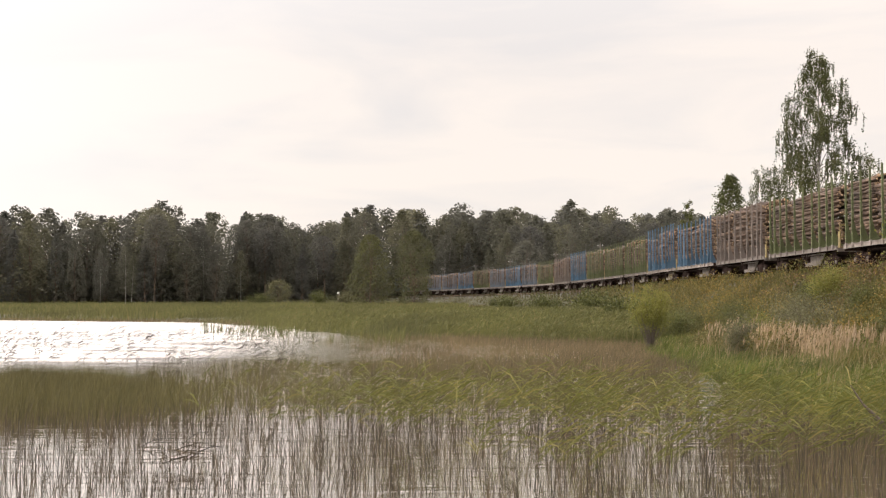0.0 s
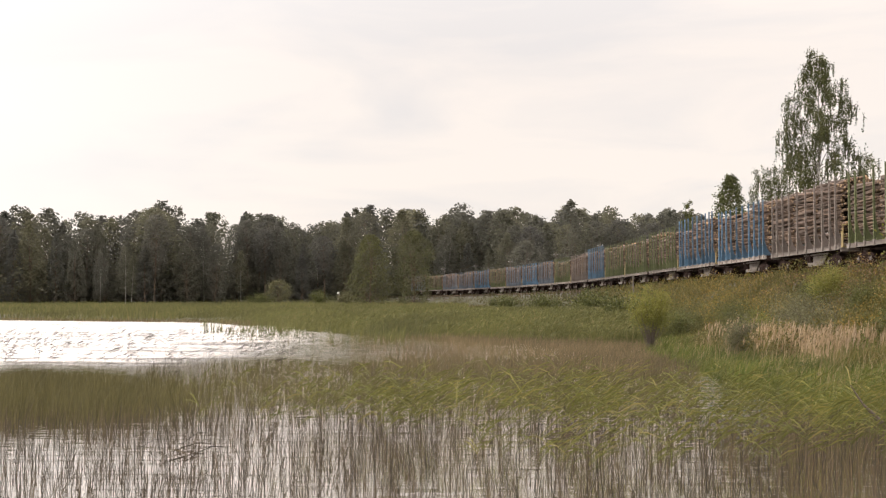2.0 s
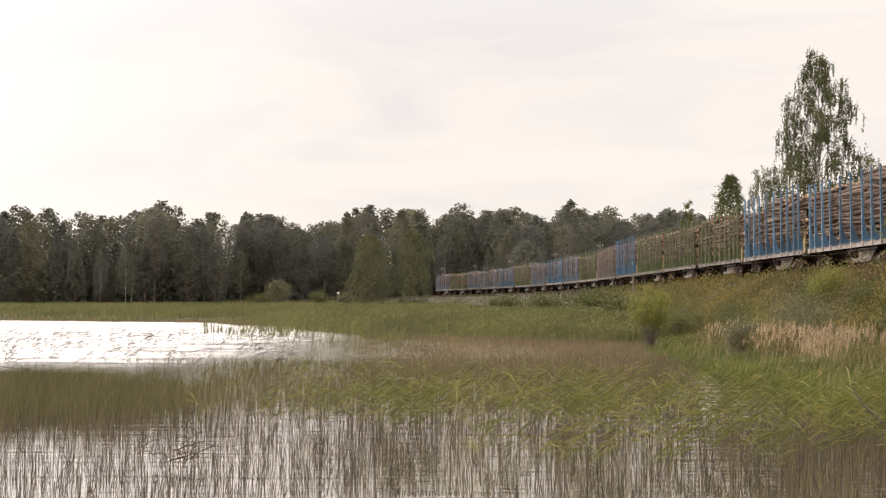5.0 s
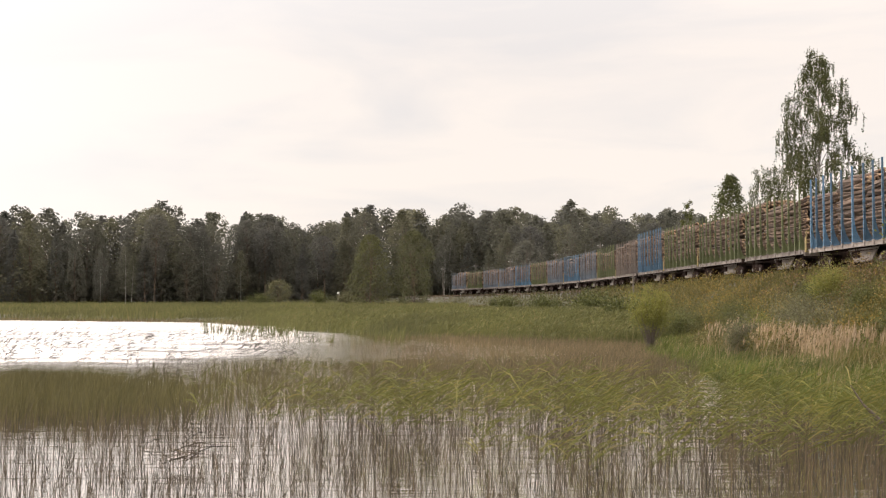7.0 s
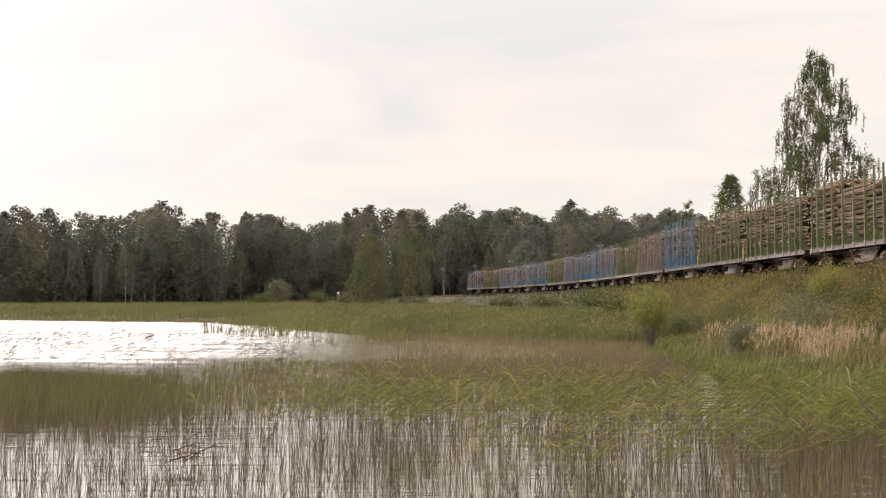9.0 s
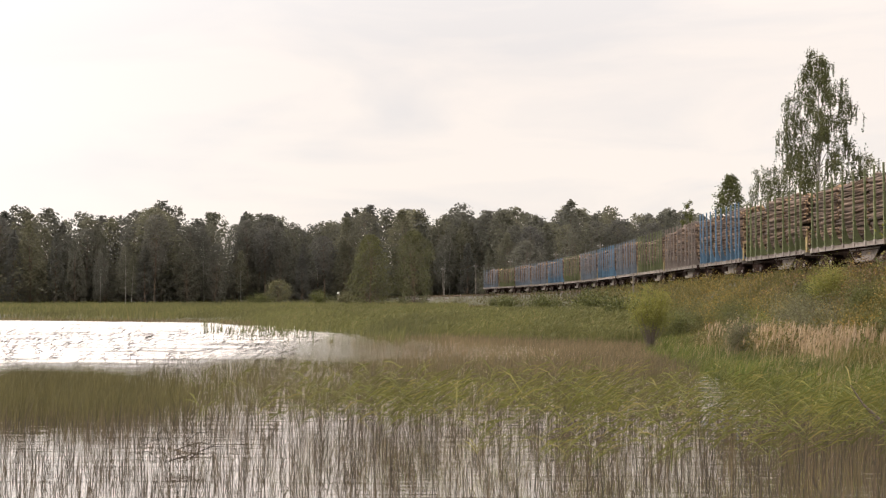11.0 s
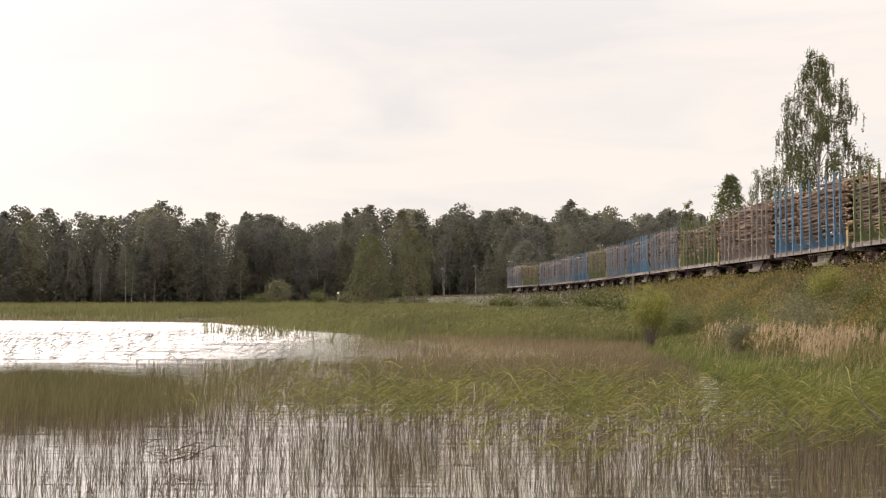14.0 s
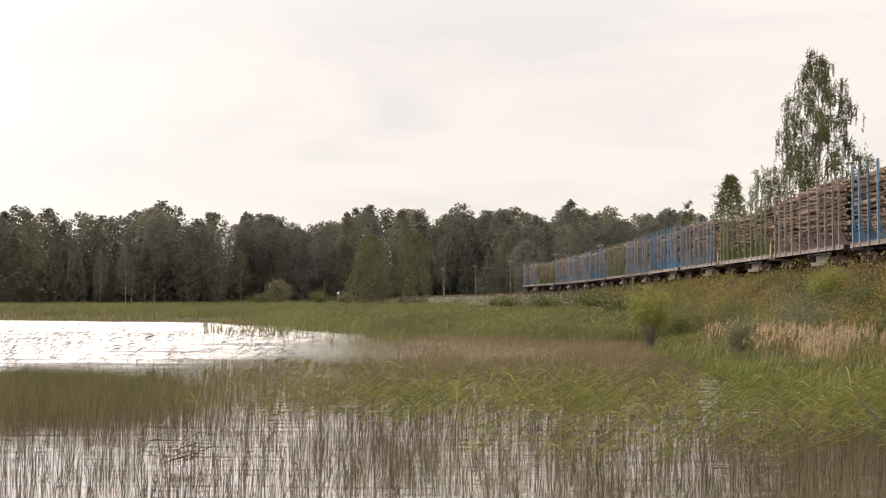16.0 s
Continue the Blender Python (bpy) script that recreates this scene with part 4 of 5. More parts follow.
    # the deep wood that closes the gaps behind the open bend
    for dist, gap in ((352, 3.6), (364, 3.6), (376, 4.0)):
        for b in np.arange(-0.15, 0.215, gap / dist):
            x, y = b * dist + r.normal(0, 0.8), dist + r.normal(0, 1.5)
            if abs(track_offset([x], [y])[0][0]) > 6:
                plant(thin, "b", x, y, skyline(x, y) * r.uniform(0.84, 0.93), 1.25)
    # the spires and tall crowns that stand out of the wood
    for b, kind, slim in ((-0.225, "b", 1.25), (-0.187, "w", 1.0), (-0.13, "b", 1.1), (-0.062, "s", 1.0), (-0.053, "s", 0.9), (-0.03, "b", 1.3), (0.005, "w", 0.9), (0.014, "w", 1.0), (0.07, "s", 1.15), (0.091, "w", 0.85), (0.111, "w", 0.9), (0.123, "w", 0.9), (0.149, "b", 0.9), (0.165, "w", 0.7)):
        y = 324 + edge(b)
        plant(full, kind, b * y, y, skyline(b * y, y) * 1.03, slim)
    # white birch stems showing at the wood's edge
    for b in (-0.2687, -0.2487, -0.2443):
        y = 303 + r.uniform(-1, 1)
        plant(full, "w", b * y, y, skyline(b * y, y) * r.uniform(0.8, 0.9), 0.85)
    # undergrowth inside the edge
    for dist, lo, hi, gap in ((324, 5, 9, 4.0), (341, 6, 9, 4.5), (366, 7, 10, 4.0)):
        b = -0.385
        while b < 0.16:
            x, y = b * dist + r.normal(0, 1), dist + r.normal(0, 2.0) + edge(b)
            if abs(track_offset([x], [y])[0][0]) > 7:
                plant(thin, "u", x, y, r.uniform(lo, hi))
            b += r.uniform(0.7, 1.3) * gap / dist


def at_ground(ob, x, y, rz=0, sc=1.0, sink=0.1):
    ob.matrix_basis = pose(x, y, float(ground_z([x], [y])[0]) - sink, 0, 0, rz) @ Matrix.Diagonal((sc, sc, sc, 1))
    return ob


def build_near_trees():
    # tall hanging birch behind the line
    at_ground(weeping_birch("tall silver birch with hanging twigs behind the railway", 18.1, 0.15, 74, 5.1, ([0.15, 0.3, 0.53, 0.73, 0.89, 0.98, 1], [0.85, 1.0, 0.88, 0.6, 0.36, 0.17, 0.08]), 0.135, (0.6, 2.0), 27), 27.75, 93.5, 220)
    # companions
    at_ground(weeping_birch("small birch beside the tall birch", 9.2, 0.09, 26, 1.5, ([0.15, 0.5, 0.8, 1], [0.9, 1.0, 0.6, 0.15]), 0.12, (0.5, 1.3), 9), 24.4, 99)
    at_ground(leafy_tree("aspen_tree", "small dense green tree behind the railway", 12.5, 0.14, 360, 26, 0.22, M_BARK, M_BIRCH, 0.12, 3.0, "flame", 0.34, 3), 30.0, 133.5)
    at_ground(weeping_birch("slender sparse birch behind the railway", 15.6, 0.1, 30, 1.9, ([0.15, 0.5, 0.85, 1], [0.7, 1.0, 0.7, 0.15]), 0.22, (0.5, 1.3), 8), 38.2, 198)
    at_ground(weeping_birch("young birch top behind the railway", 8.8, 0.08, 18, 1.0, ([0.15, 0.5, 0.8, 1], [0.9, 1.0, 0.6, 0.15]), 0.1, (0.4, 0.9), 7), 27.5, 82.5)
    # two dense green trees on the meadow, before the line
    for x, y, h, sp, k in ((-15.3, 268, 15.0, 4.1, 1), (-6.0, 264, 15.6, 3.8, 2)):
        at_ground(leafy_tree("alder_tree", "dense yellow-green tree standing on the lake meadow", h, 0.17, 420, 24, 0.27, M_BARK, M_ALDER, 0.03, sp, "column", 0.42, 4, forks=3), x, y, 70 * k)
    at_ground(leafy_tree("alder_tree", "round brownish-green tree behind the railway", 11.8, 0.14, 200, 22, 0.28, M_BARK, M_HAZED_BROAD, 0.1, 3.5, "round", 0.42, 4), 17.2, 262)
    at_ground(leafy_tree("willow_bush", "round grey-green willow bush at the forest edge", 5.8, 0.09, 130, 22, 0.25, M_BARK, M_WILLOW, 0.04, 3.0, "round", 0.36, 4, category="bush"), -38.3, 297)


def shrub(name, label, h, spread, leaf, n=16, per=70, size=0.14, low=0.1, lobe_r=(0.25, 0.5), category="bush", dome=0.45):
    """A many-stemmed shrub: stems fan out from the root, leaf clumps along their upper parts."""
    paths, pts = [], []
    for k in range(n):
        a, q = rng.uniform(0, 2 * np.pi), np.sqrt(rng.random())
        top = np.array([np.cos(a) * spread * q, np.sin(a) * spread * q, h * (1 - dome * q * q) * rng.uniform(0.75, 1.0)])
        tt = np.linspace(0, 1, 5)[:, None]
        pth = tt * top * [1, 1, 0] * tt ** 0.1 + tt * [0, 0, top[2]] + rng.normal(0, 0.03 * h, (5, 3)) * tt
        paths.append((pth, np.linspace(0.0085, 0.003, 5) * h / 2.5))
        for u in np.linspace(max(low, 0.25), 1, 4):
            c = np.array([np.interp(u, tt[:, 0], pth[:, i]) for i in range(3)])
            m = int(per * rng.uniform(0.5, 1.3))
            g = rng.normal(0, 0.6, (m, 3)) * rng.uniform(*lobe_r)
            pts.append(c + g)
    t = tagged(new(name), label, category)
    v, f = tube_arrays(paths, 5)
    part("trunk", mesh_of("trunk", v, f, None, True), M_TWIG, t)
    v, f = leaf_cards(np.concatenate(pts), size, -0.2, 0.8)
    part("foliage", mesh_of("foliage", v, f), leaf, t)
    return t


def build_shrubs():
    b = shrub("willow_bush", "rounded yellow-green willow bush on bare dark stems at the water's edge", 3.0, 1.0, M_BUSH, 70, 58, 0.05, 0.66, (0.16, 0.27), dome=0.3)
    at_ground(b, 9.0, 55.5, sink=0.05)
    for x, y, h, sp, mat, lab in (
            (13.3, 70, 2.0, 1.5, M_SHRUB, "dark green shrub on the embankment slope"),
            (10.6, 45, 1.65, 0.65, M_WILLOW, "grey-green willow shrub among feather grass"),
            (12.3, 66, 1.5, 0.9, M_SHRUB, "dark green shrub on the embankment slope"),
            (13.2, 46.5, 1.7, 1.3, M_WILLOW, "grey-green willow shrub on the embankment slope"),
            (14.6, 50, 2.2, 1.6, M_WILLOW, "grey-green willow shrub on the embankment slope"),
            (15.6, 56, 1.3, 1.5, M_WILLOW, "grey-green willow shrub on the embankment slope"),
            (14.4, 62, 1.5, 1.4, M_SHRUB, "green shrub on the embankment slope"),
            (15.5, 42.5, 1.1, 1.2, M_SHRUB, "green shrub on the embankment slope"),
            (13.2, 108, 2.4, 2.2, M_SHRUB, "green shrub at the embankment foot"),
            (13.7, 118, 2.0, 2.0, M_SHRUB, "green shrub at the embankment foot"),
            (12.0, 150, 2.2, 2.4, M_SHRUB, "green shrub at the embankment foot"),
            (9.0, 190, 2.2, 2.6, M_SHRUB, "green shrub at the embankment foot"),
            (12.6, 86, 1.7, 1.7, M_SHRUB, "yellow-green shrub at the embankment foot"),
            (17.0, 56.5, 2.0, 0.8, M_BUSH, "bright green bush at the top of the embankment"),
            (15.2, 66, 1.4, 1.2, M_SHRUB, "green shrub on the embankment slope"),
            (14.2, 57.5, 1.3, 1.0, M_BUSH, "yellow-green shrub on the embankment slope"),
            (17.3, 60, 0.8, 0.7, M_SHRUB, "leafy green weed bush at the top of the embankment"),
            (16.9, 51, 0.9, 0.7, M_SHRUB, "leafy green weed bush at the top of the embankment"),
            (9.12, 24.6, 3.75, 0.25, M_BUSH, "yellow-green bush sprig reaching into view"),
            (-28, 290, 3.2, 3.0, M_SHRUB, "low shrub at the forest edge"),
            (-42, 292, 2.6, 3.0, M_SHRUB, "low shrub at the forest edge"),
            (-22, 288, 3.0, 2.6, M_WILLOW, "low shrub at the forest edge")):
        far = y > 80
        t = shrub("weed_bush" if "weed" in lab else "shrub", lab, h, sp, mat, 34 if not far else 22, (70 if not far else 70) if x != 9.12 else 30, 0.055 if not far else 0.17, 0.1 if y > 30 else 0.8, ((0.25, 0.5) if y > 30 else (0.12, 0.22)) if not far else (0.5, 0.9), dome=0.45 if y > 30 else 0.12)
        if (x, y) == (9.12, 24.6):
            t.name = "willow_sprig"
        at_ground(t, x, y, sink=0.05)


# ---- grasses and reeds ---------------------------------------------------
def stuff(name, me, mat, label, category):
    return tagged(part(name, me, mat), label, category, kind="stuff")


def fan(n, b0, b1, y0, y1, power=1.0, keep=None):
    """Points scattered over bearings b0..b1 (x over y) between two distances."""
    y = y0 + (y1 - y0) * rng.random(n) ** power
    x = rng.uniform(b0, b1, n) * y
    if keep is not None:
        k = keep(x, y)
        x, y = x[k], y[k]
    return x, y


def drift(x, y, f=0.25, seed=0.0):
    return 0.5 + 0.5 * np.sin(x * f * 1.7 + seed + 1.9 * np.sin(y * f + seed)) * np.sin(y * f * 0.8 + 1.3 * np.sin(x * f * 0.9 - seed))


def strokes(name, p, length, width, wind=0.5, up=0.8, spread=0.45):
    """Short leaves, slender rhombs, rising from the points p and streaming with the wind."""
    n = len(p)
    d = np.stack([wind * rng.uniform(0.2, 1.4, n) + rng.normal(0, spread, n), rng.normal(0, spread, n), up * rng.uniform(0.25, 1.25, n)], 1)
    d /= np.linalg.norm(d, axis=1)[:, None]
    side = np.cross(d, rng.normal(0, 0.5, (n, 3)) + [0, 1, 0])
    side /= np.linalg.norm(side, axis=1)[:, None]
    L = (length * rng.uniform(0.6, 1.4, n))[:, None]
    w = (width * rng.uniform(0.6, 1.3, n))[:, None] * 0.5
    m = p + d * L * 0.5
    V = np.stack([p, m + side * w, p + d * L - [[0, 0, 0.12]] * L, m - side * w], 1).reshape(-1, 3)
    b = np.arange(n) * 4
    return mesh_of(name, V, np.stack([b, b + 1, b + 2, b + 3], 1))


def build_grass():
    # lake meadow and reed belt on the far shore
    x, y = fan(46000, -0.4, 0.02, 150, 318, 1.3, lambda x, y: (lake_distance(x, y) > -3) & (np.abs(track_offset(x, y)[0]) > 6))
    h = rng.uniform(0.7, 1.25, len(x))
    stuff("meadow_grass", blades("meadow_grass", x, y, ground_z(x, y) - 0.05, h, 0.055, 0.2), M_MEADOW, "green reed meadow along the far lake shore", "reeds")
    def belt(x, y):
        d = lake_distance(x, y)
        return (rng.random(len(x)) < np.clip((x / y + 0.24) / 0.1, 0, 1)) & (d > -2.5) & (d < 30) & (track_offset(x, y)[0] < -9)

    def belt_height(x, y):
        return (0.85 + 0.3 * drift(x, y, 0.1) + 0.18 * drift(x, y, 0.6, 2.0)) - np.clip(lake_distance(x, y), 0, 30) * 0.012
    x, y = fan(70000, -0.24, 0.2, 66, 170, 1.2, belt)
    h = rng.uniform(0.9, 1.35, len(x)) * belt_height(x, y)
    stuff("shore_reeds", blades("shore_reeds", x, y, ground_z(x, y) - 0.05, h, 0.026, 0.2, (0.16, 0)), M_REEDBELT, "dense green reed belt at the shore", "reeds")
    x, y = fan(170000, -0.24, 0.2, 66, 170, 1.2, belt)
    z = ground_z(x, y) + rng.uniform(0.25, 1.1, len(x)) * belt_height(x, y)
    stuff("shore_reed_leaves", strokes("shore_reed_leaves", np.stack([x, y, z], 1), 0.34, 0.032, 0.6, 0.75), M_REEDBELT, "green reed leaves streaming over the shore belt", "reeds")
    # rusty sedge standing in the shallows before the belt
    x, y = fan(85000, -0.16, 0.19, 38, 80, 1.0, lambda x, y: (lake_distance(x, y) < 0.5) & (rng.random(len(x)) < np.clip((x / y + 0.12 - 0.05 * drift(x, y, 0.3)) / 0.1, 0, 1) ** 1.5) & (rng.random(len(x)) < np.clip(1.0 - np.abs(lake_distance(x, y)) / 11, 0.3, 1) * np.clip((0.195 - x / y) / 0.04, 0, 1)) & (rng.random(len(x)) < 0.35 + 0.65 * drift(x, y, 0.5, 1.2)))
    stuff("rusty_sedge", blades("rusty_sedge", x, y, np.full(len(x), -0.1), rng.uniform(0.25, 0.65, len(x)), 0.013, 0.25, (0.06, 0)), M_RUST, "sparse rust-brown sedge standing in shallow water", "sedge")
    # straggling reed clumps off the point of the belt
    x, y = fan(9000, -0.19, -0.03, 70, 140, 1.0, lambda x, y: (lake_distance(x, y) < -1) & (lake_distance(x, y) > -16) & (drift(x, y, 0.3, 0.4) > 0.52) & (rng.random(len(x)) < 1 + lake_distance(x, y) / 18))
    stuff("reed_clumps", blades("reed_clumps", x, y, np.full(len(x), -0.1), rng.uniform(0.5, 1.3, len(x)), 0.035, 0.2, (0.15, 0)), M_REEDBELT, "straggling reed clumps standing in open water", "reeds")
    # dry stalks among the bank grass
    x, y = fan(7000, 0.15, 0.42, 20, 60, 1.0, lambda x, y: (lake_distance(x, y) > 0) & (track_offset(x, y)[0] < -7.5) & (drift(x, y, 0.7, 2.7) > 0.4))
    stuff("bank_straw", blades("bank_straw", x, y, ground_z(x, y), rng.uniform(0.3, 0.95, len(x)), 0.014, 0.3, (0.15, 0), 0.4), M_STRAW, "dry straw stalks among the bank grass", "grass")
    # dense dark sedge bed
    x, y = fan(62000, -0.42, -0.15, 23, 34, 1.0, lambda x, y: rng.random(len(x)) < np.clip((-0.15 - x / y + 0.04 * drift(x, y, 0.9)) / 0.16, 0, 1) ** 2 * np.clip((y - 22) / 6, 0, 1) * (0.4 + 0.6 * drift(x, y, 0.7, 3.3)))
    stuff("sedge_bed", blades("sedge_bed", x, y, np.full(len(x), -0.1), rng.uniform(0.3, 1.0, len(x)) * (0.6 + 0.5 * drift(x, y, 1.3, 0.7)), 0.009, 0.25, (0.06, 0)), M_SEDGE, "dense dark green sedge bed standing in the lake", "sedge")
    x, y = fan(34000, -0.22, 0.2, 24, 48, 1.0, lambda x, y: (lake_distance(x, y) < 0.3) & (rng.random(len(x)) < (0.25 + 0.75 * drift(x, y, 0.5, 0.6)) * np.clip((x / y + 0.22) / 0.08, 0, 1) * np.clip((y - 24) / 5, 0.1, 1)))
    stuff("mid_water_sedge", blades("mid_water_sedge", x, y, np.full(len(x), -0.1), rng.uniform(0.2, 0.55, len(x)), 0.0085, 0.3, (0.08, 0)), M_SEDGE, "brownish-green sedge standing in calm water", "sedge")
    x, y = fan(9500, -0.24, 0.2, 22, 46, 0.9, lambda x, y: (lake_distance(x, y) < 0.3) & (rng.random(len(x)) < 0.55 + 0.45 * np.clip((x / y + 0.1) / 0.2, 0, 1)))
    stuff("sparse_sedge", blades("sparse_sedge", x, y, np.full(len(x), -0.1), rng.uniform(0.25, 0.7, len(x)), 0.007, 0.25), M_STEM, "sparse sedge standing in the lake", "sedge")
    # thin stems in the foreground
    x, y = fan(13500, -0.4, 0.42, 11.5, 24, 0.9, lambda x, y: rng.random(len(x)) < 0.35 + 0.65 * drift(x, y, 1.1, 2.0))
    stuff("reed_stems", blades("reed_stems", x, y, np.full(len(x), -0.15), rng.uniform(0.25, 0.75, len(x)), 0.0075, 0.24, (0.05, 0), 0.3), M_STEM, "thin brown stems standing in the foreground water", "reeds")
    # dry straw reeds in the corner by the bank
    x, y = fan(420, 0.2, 0.42, 13.5, 20, 1.0, lambda x, y: (lake_distance(x, y) < 0.4) & (rng.random(len(x)) < np.clip((x / y - 0.2) / 0.1, 0, 1)))
    stuff("straw_reeds", blades("straw_reeds", x, y, np.full(len(x), -0.15), rng.uniform(0.4, 1.0, len(x)), 0.009, 0.16, (0.03, 0), 0.15), M_RUST, "dry straw-coloured reeds standing by the bank", "reeds")
    # bank grasses
    x, y = fan(110000, 0.14, 0.42, 18, 75, 1.0, lambda x, y: (lake_distance(x, y) > -0.6) & (track_offset(x, y)[0] < -6.5))
    h = rng.uniform(0.3, 0.85, len(x)) * (0.6 + 0.6 * drift(x, y, 0.5, 1.0))
    stuff("bank_grass", blades("bank_grass", x, y, ground_z(x, y) - 0.03, h, 0.015, 0.3, (0.2, 0), 0.7), M_GRASS, "lush green grass on the lake bank", "grass")
    # weeds up the slope of the embankment
    x, y = fan(120000, 0.1, 0.42, 30, 150, 1.2, lambda x, y: (track_offset(x, y)[0] < -2.6) & (track_offset(x, y)[0] > -12) & (lake_distance(x, y) > 1))
    h = rng.uniform(0.3, 0.8, len(x)) * (0.5 + 0.8 * drift(x, y, 0.35, 3.0)) + np.where(track_offset(x, y)[0] > -5, rng.uniform(0.0, 0.25, len(x)), 0)
    stuff("embankment_weeds", blades("embankment_weeds", x, y, ground_z(x, y) - 0.03, h, 0.022, 0.35, (0.08, 0), 0.5), M_WEED, "yellowing weeds covering the railway embankment", "weeds")
    # broad-leaved weeds among them, some golden, some reddened
    x, y = fan(230000, 0.1, 0.42, 40, 130, 1.3, lambda x, y: (track_offset(x, y)[0] < -2.7) & (track_offset(x, y)[0] > -13) & (lake_distance(x, y) > 1.5) & (drift(x, y, 0.6, 4.0) > 0.22))
    off = track_offset(x, y)[0]
    lift = rng.random(len(x)) ** 0.7 * (0.25 + 0.7 * drift(x, y, 0.45, 6.0) + 0.5 * drift(x, y, 1.7, 2.0)) * 0.95
    red = (off > -6.0) & (rng.random(len(x)) < np.where((np.abs(y - 55) < 5 + 2 * np.sin(x)) | (drift(x, y, 0.35, 1.1) > 0.7), 0.6, 0.04)) & (y < 75)
    gold = ~red & (off > -8.5) & (rng.random(len(x)) < np.clip(1.6 * drift(x, y, 0.8, 5.2) - 0.3, 0.1, 0.85))
    for name, mat, sel, lab in (("weed_leaves", M_WEED, ~red & ~gold, "mottled yellow-green leafy weeds on the embankment"), ("golden_weed_leaves", M_GOLDWEED, gold, "golden-yellow weeds on the upper embankment"), ("fireweed_leaves", M_REDWEED, red, "reddened fireweed at the top of the embankment")):
        v, f = leaf_cards(np.stack([x, y, ground_z(x, y) + lift], 1)[sel], 0.085, 0.0, 0.7)
        stuff(name, mesh_of(name, v, f), mat, lab, "weeds")
    # dry brown fringe at the foot of the far meadow
    x, y = fan(16000, -0.4, -0.06, 120, 178, 1.0, lambda x, y: (lake_distance(x, y) > -5) & (lake_distance(x, y) < 0.5))
    stuff("shore_fringe", blades("shore_fringe", x, y, np.full(len(x), -0.05), rng.uniform(0.25, 0.6, len(x)), 0.07, 0.2), M_RUST, "dry brown fringe at the foot of the reed meadow", "reeds")
    x, y = fan(60000, -0.08, 0.3, 85, 310, 0.9, lambda x, y: (np.abs(track_offset(x, y)[0]) > 2.3) & (track_offset(x, y)[0] > -19) & (track_offset(x, y)[0] < 7) & (lake_distance(x, y) > 4))
    h = rng.uniform(0.35, 1.0, len(x)) * (0.5 + 0.7 * drift(x, y, 0.2, 3.0))
    stuff("far_embankment_weeds", blades("far_embankment_weeds", x, y, ground_z(x, y) - 0.03, h, 0.07, 0.35, (0.08, 0), 0.5), M_FARWEED, "brownish weeds along the distant railway embankment", "weeds")
    # rank weeds added beyond the line, to block daylight under the wagons
    x, y = fan(40000, 0.1, 0.62, 40, 150, 1.2, lambda x, y: (track_offset(x, y)[0] > 2.7) & (track_offset(x, y)[0] < 9))
    stuff("trackside_thicket", blades("trackside_thicket", x, y, ground_z(x, y) - 0.03, rng.uniform(1.2, 2.9, len(x)), 0.2, 0.3), M_SHRUB, "added dark thicket behind the railway, blocking daylight under the wagons", "weeds")
    # straw patches at the foot of the embankment
    X, Y = [], []
    for x0, x1, y0, y1, n in ((3.5, 7.5, 158, 171, 3000), (-11, -5, 244, 256, 2500), (-18, -13, 252, 260, 1500), (11.2, 14.6, 124, 136, 2200), (9.5, 12.5, 150, 160, 1200), (12.5, 14.5, 72, 84, 900)):
        x, y = rng.normal((x0 + x1) / 2, (x1 - x0) / 3.2, n), rng.normal((y0 + y1) / 2, (y1 - y0) / 3.2, n)
        X.append(x)
        Y.append(y)
    x, y = np.concatenate(X), np.concatenate(Y)
    stuff("straw_grass", blades("straw_grass", x, y, ground_z(x, y), rng.uniform(0.25, 0.6, len(x)), 0.035, 0.3), M_STRAW, "pale dry grass at the embankment foot", "grass")


def feather_grass():
    """Stalks with soft pinkish plumes leaning in the wind."""
    x, y = fan(4600, 0.14, 0.40, 35, 54, 1.0, lambda x, y: (lake_distance(x, y) > 1.3) & (track_offset(x, y)[0] < -9.4) & (rng.random(len(x)) < np.clip((x / y - 0.13) / 0.13, 0.25, 1) * drift(x, y, 0.75, 2.2) ** 1.6))
    z, n = ground_z(x, y), len(x)
    h = rng.uniform(0.55, 1.25, n)
    me = blades("feather_grass_stalks", x, y, z, h, 0.014, 0.1, (0.16, 0), 0.1)
    stuff("feather_grass_stalks", me, M_STRAW, "straw-coloured stalks of feather grass on the bank", "grass")
    # each plume a spindle of fine upright hairs
    k = 5
    px, py, pz = np.repeat(x + h * 0.13, k), np.repeat(y, k), np.repeat(z + h * 0.78, k)
    n = len(px)
    me = blades("feather_grass_plumes", px + rng.normal(0, 0.012, n), py + rng.normal(0, 0.015, n), pz + rng.uniform(0, 0.16, n), rng.uniform(0.14, 0.3, n), 0.02, 0.16, (0.2, 0), 0.25)
    stuff("feather_grass_plumes", me, M_PLUME, "beige plumes of feather grass leaning in the wind", "grass")


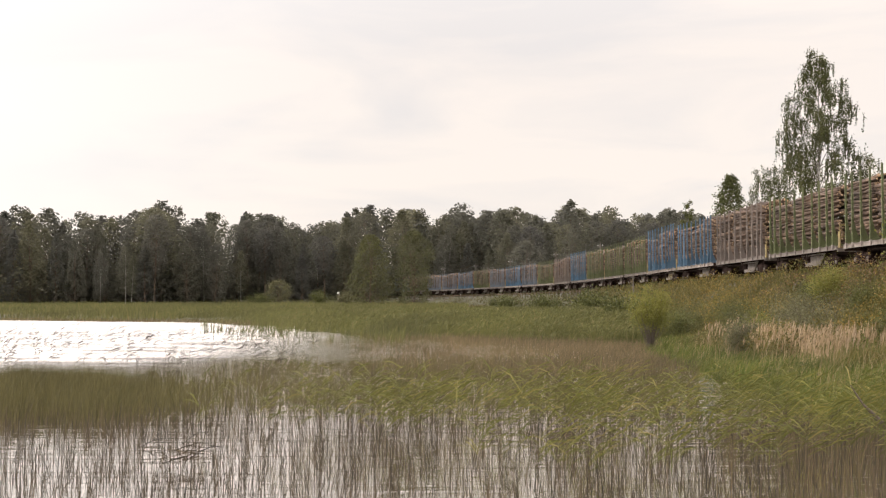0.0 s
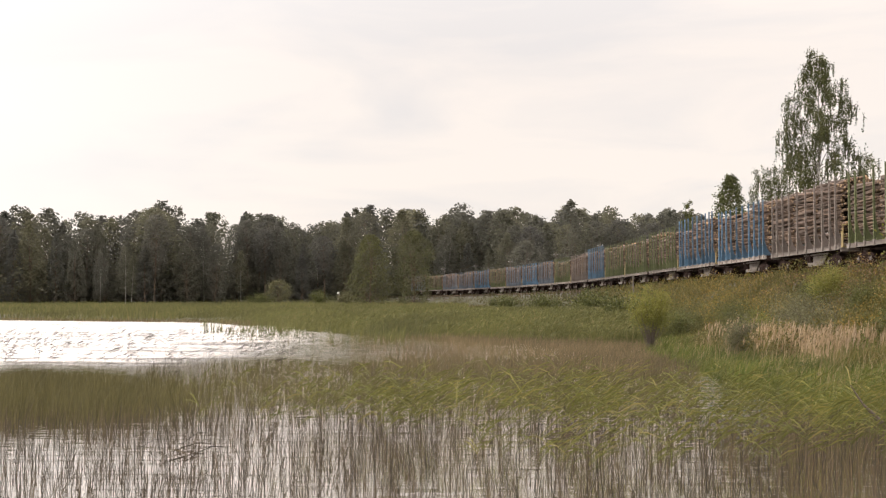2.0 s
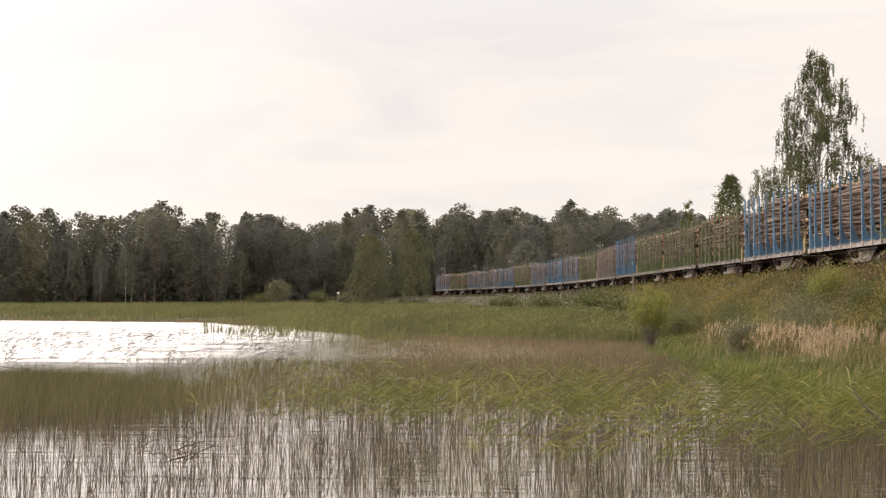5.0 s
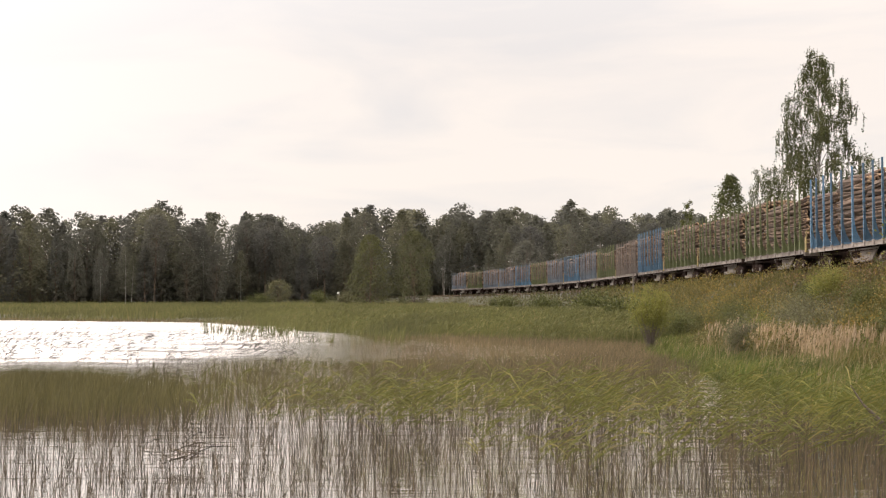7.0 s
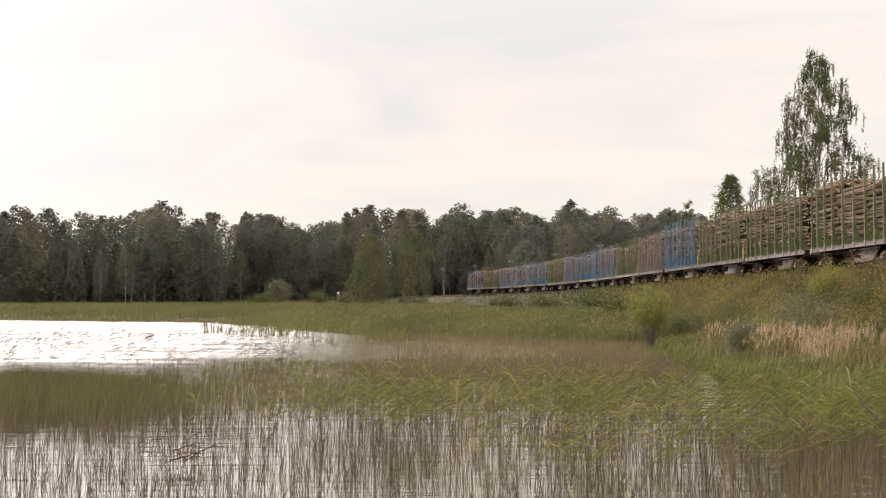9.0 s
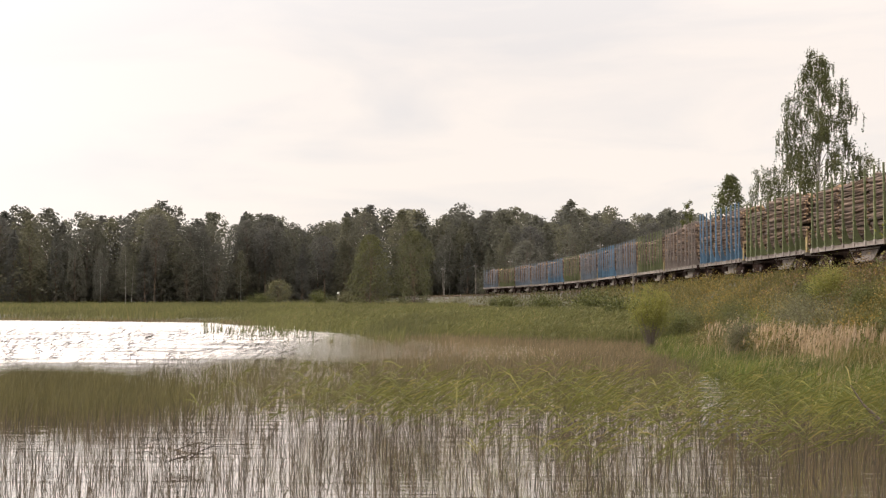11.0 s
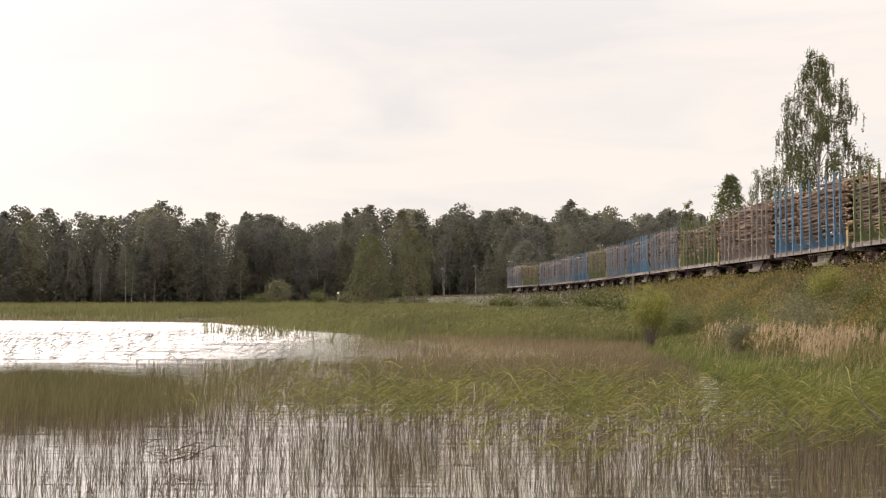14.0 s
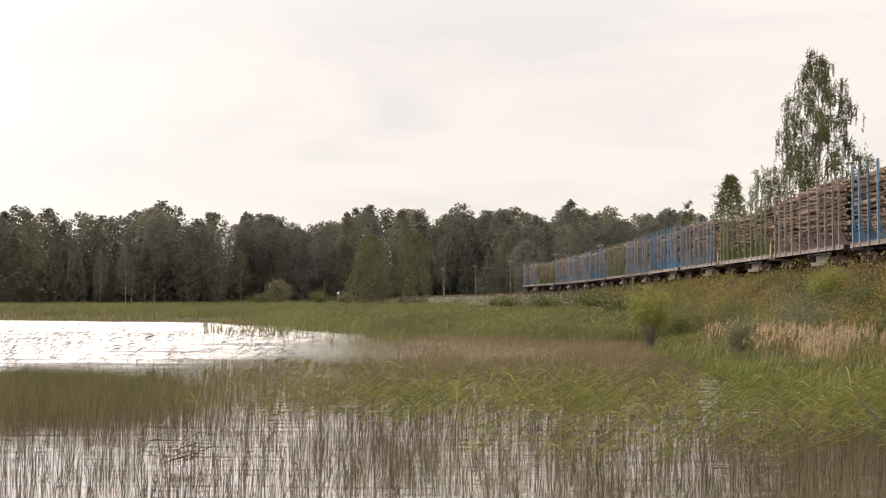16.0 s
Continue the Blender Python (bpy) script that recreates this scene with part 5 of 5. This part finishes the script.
def reeds(name, x, y, h, label, leaf_len=0.36, per=6, mat=M_REED, w=0.024, wind=1.0, lift=(0.4, 1.25)):
    """Reed stalks with long leaves that stream to one side."""
    n = len(x)
    stalk = blades(name + "_stalks", x, y, np.full(n, -0.15), h + 0.12, 0.0075, 0.07, (0.1 * wind, 0), 0.05)
    stuff(name + "_stalks", stalk, M_STEM, label.replace("leaves", "stalks"), "reeds")
    V, b = [], 0
    for k in range(per):
        u = 0.35 + 0.62 * (k + rng.random(n)) / per
        root = np.stack([x + 0.1 * wind * h * u * u, y, h * u], 1)
        a = rng.normal(0.1, 0.6, n) + np.where(rng.random(n) < 0.18, np.pi, 0)
        d = np.stack([np.cos(a), np.sin(a) * 0.8, np.zeros(n)], 1)
        L = leaf_len * rng.uniform(0.6, 1.3, n)
        rise = rng.uniform(*lift, n)
        up = np.array([[0, 0, 1.0]])
        side = np.cross(d, up) * 0.55 + up * 0.65
        ww = (w * rng.uniform(0.6, 1.2, n))[:, None]
        mid = root + d * (L * 0.5)[:, None] + up * (L * 0.5 * rise)[:, None]
        tip = root + d * L[:, None] + up * (L * (0.8 * rise - 0.14))[:, None]
        V.append(np.stack([root - side * ww * 0.3, root + side * ww * 0.3, mid + side * ww * 0.5, mid - side * ww * 0.5, tip], 1).reshape(-1, 3))
    V = np.concatenate(V)
    q = np.arange(len(V) // 5) * 5
    stuff(name + "_leaves", mesh_of(name, V, [np.stack([q, q + 1, q + 2, q + 3], 1), np.stack([q + 3, q + 2, q + 4], 1)]), mat, label, "reeds")


def build_reeds():
    def keep(x, y):
        b = x / y
        dens = np.clip((b + 0.2) / 0.25, 0, 1) ** 1.1 * np.clip((0.4 - b) / 0.06, 0, 1)
        return (rng.random(len(x)) < dens * (0.2 + 0.8 * drift(x, y, 0.8, 1.5))) & (lake_distance(x, y) < 0.5) & (y > 19.3 - 12 * np.clip(b, 0, 0.3) + rng.normal(0, 0.5, len(x)))
    x, y = fan(2000, -0.2, 0.4, 15.8, 26, 1.0, keep)
    reeds("foreground_reed", x, y, rng.uniform(0.45, 1.08, len(x)), "yellow-green reed leaves streaming in the wind over the water")
    x, y = fan(110, 0.02, 0.27, 15.2, 17.8, 1.0, lambda x, y: drift(x, y, 1.4, 0.9) > 0.42)
    reeds("low_reed", x, y, rng.uniform(0.3, 0.62, len(x)), "short yellow-green reed leaves over the near water", 0.36, 6)
    reeds("bent_reed", rng.uniform(-4.3, -3.3, 7), rng.uniform(16.6, 18.2, 7), rng.uniform(0.12, 0.3, 7), "dark broken reed leaves lying over the near water", 0.5, 3, M_STEM, 0.024, 1.0, (0.2, 0.7))
    x, y = fan(230, -0.36, -0.1, 38, 75, 1.0)
    reeds("open_water_reed", x, y, rng.uniform(0.4, 1.0, len(x)), "dark sparse reed leaves standing in bright open water", 0.34, 4, M_STEM, 0.034, 1.0, (0.2, 0.9))


# ---- small things --------------------------------------------------------
def build_poles():
    tops = []
    for s in (119, 153.5, 192, 222, 250, 281):
        x, y = track(float(s))
        th = float(np.interp(s, _s, _th))
        x, y = float(x + 3.2 * math.cos(th)), float(y - 3.2 * math.sin(th))
        z = float(ground_z([x], [y])[0]) - 0.2
        p = tagged(new("utility_pole"), "weathered wooden line pole beside the railway", "utility pole", "line poles along the railway")
        H = 11.1 - z
        bm = bmesh.new()
        rod(bm, (0, 0, 0), (0, 0, H), 0.09, 0.06, 10)
        part("post", bm, M_POLE, p)
        bm = bmesh.new()
        box(bm, -0.4, 0.4, -0.04, 0.04, H - 0.73, H - 0.65)
        part("crossarm", bm, M_POLE, p)
        for xx in (-0.34, 0.34):
            bm = bmesh.new()
            rod(bm, (xx, 0, H - 0.65), (xx, 0, H - 0.45), 0.05, 0.035, 8)
            part("insulator", bm, M_CERAMIC, p)
        p.matrix_basis = pose(x, y, z, 0, rng.normal(0, 1), -math.degrees(th))
        tops.append([(x + xx * math.cos(th), y - xx * math.sin(th), z + H - 0.46) for xx in (-0.34, 0.34)])
    for a, b in zip(tops, tops[1:]):
        for p, q in zip(a, b):
            t = np.linspace(0, 1, 13)[:, None]
            pts = np.array(p) * (1 - t) + np.array(q) * t - np.array([[0, 0, 1.0]]) * (4 * t * (1 - t)) * 1.0
            v, f = tube_arrays([(pts, np.full(13, 0.011))], 5)
            tagged(part("overhead_wire", mesh_of("overhead_wire", v, f), M_WIRE), "sagging wire strung between wooden line poles", "wire", "wires between the poles")


def build_signs():
    # white post beside the line
    x, y = 17.2, 115.5
    p = tagged(new("distance_post"), "weathered grey distance post beside the railway", "post")
    bm = bmesh.new()
    box(bm, -0.045, 0.045, -0.045, 0.045, 0, 2.2, 0.012)
    part("post", bm, M_POLE, p)
    bm = bmesh.new()
    box(bm, -0.1, 0.1, -0.065, -0.047, 1.85, 2.1, 0.004)
    part("plate", bm, M_POLE, p, "blank weathered plate")
    at_ground(p, x, y)
    # white boards at the forest edge
    s = tagged(new("signpost"), "post with two small white boards by the forest", "sign")
    bm = bmesh.new()
    rod(bm, (0, 0, 0), (0, 0, 3.2), 0.05, sides=8)
    part("post", bm, M_POLE, s)
    for z0, z1, w in ((2.7, 3.1, 0.28), (1.4, 1.65, 0.22)):
        bm = bmesh.new()
        box(bm, -w, w, -0.075, -0.052, z0, z1, 0.005)
        part("board", bm, M_WHITE, s, "small white board")
    at_ground(s, -24.2, 295)
    # dead branch leaning in over the reeds
    paths = [(np.array([(0.9, 0.1, -0.4), (0.35, 0, 0.32), (-0.05, 0, 0.44), (-0.35, 0.02, 0.75), (-0.5, 0.05, 1.0)]), [0.06, 0.055, 0.04, 0.016, 0.006]),
             (np.array([(0.35, 0, 0.32), (0.1, -0.1, 0.3), (-0.1, -0.12, 0.22)]), [0.05, 0.035, 0.012])]
    v, f = tube_arrays(paths, 7)
    b = tagged(part("dead_branch", mesh_of("dead_branch", v, f, None, True), M_TWIG), "brown dead branch lying on the bank among the reeds", "branch")
    b.matrix_basis = pose(6.05, 17.4, 0.08)


build_forest()
build_near_trees()
build_shrubs()
build_grass()
feather_grass()
build_reeds()
build_poles()
build_signs()
motions()
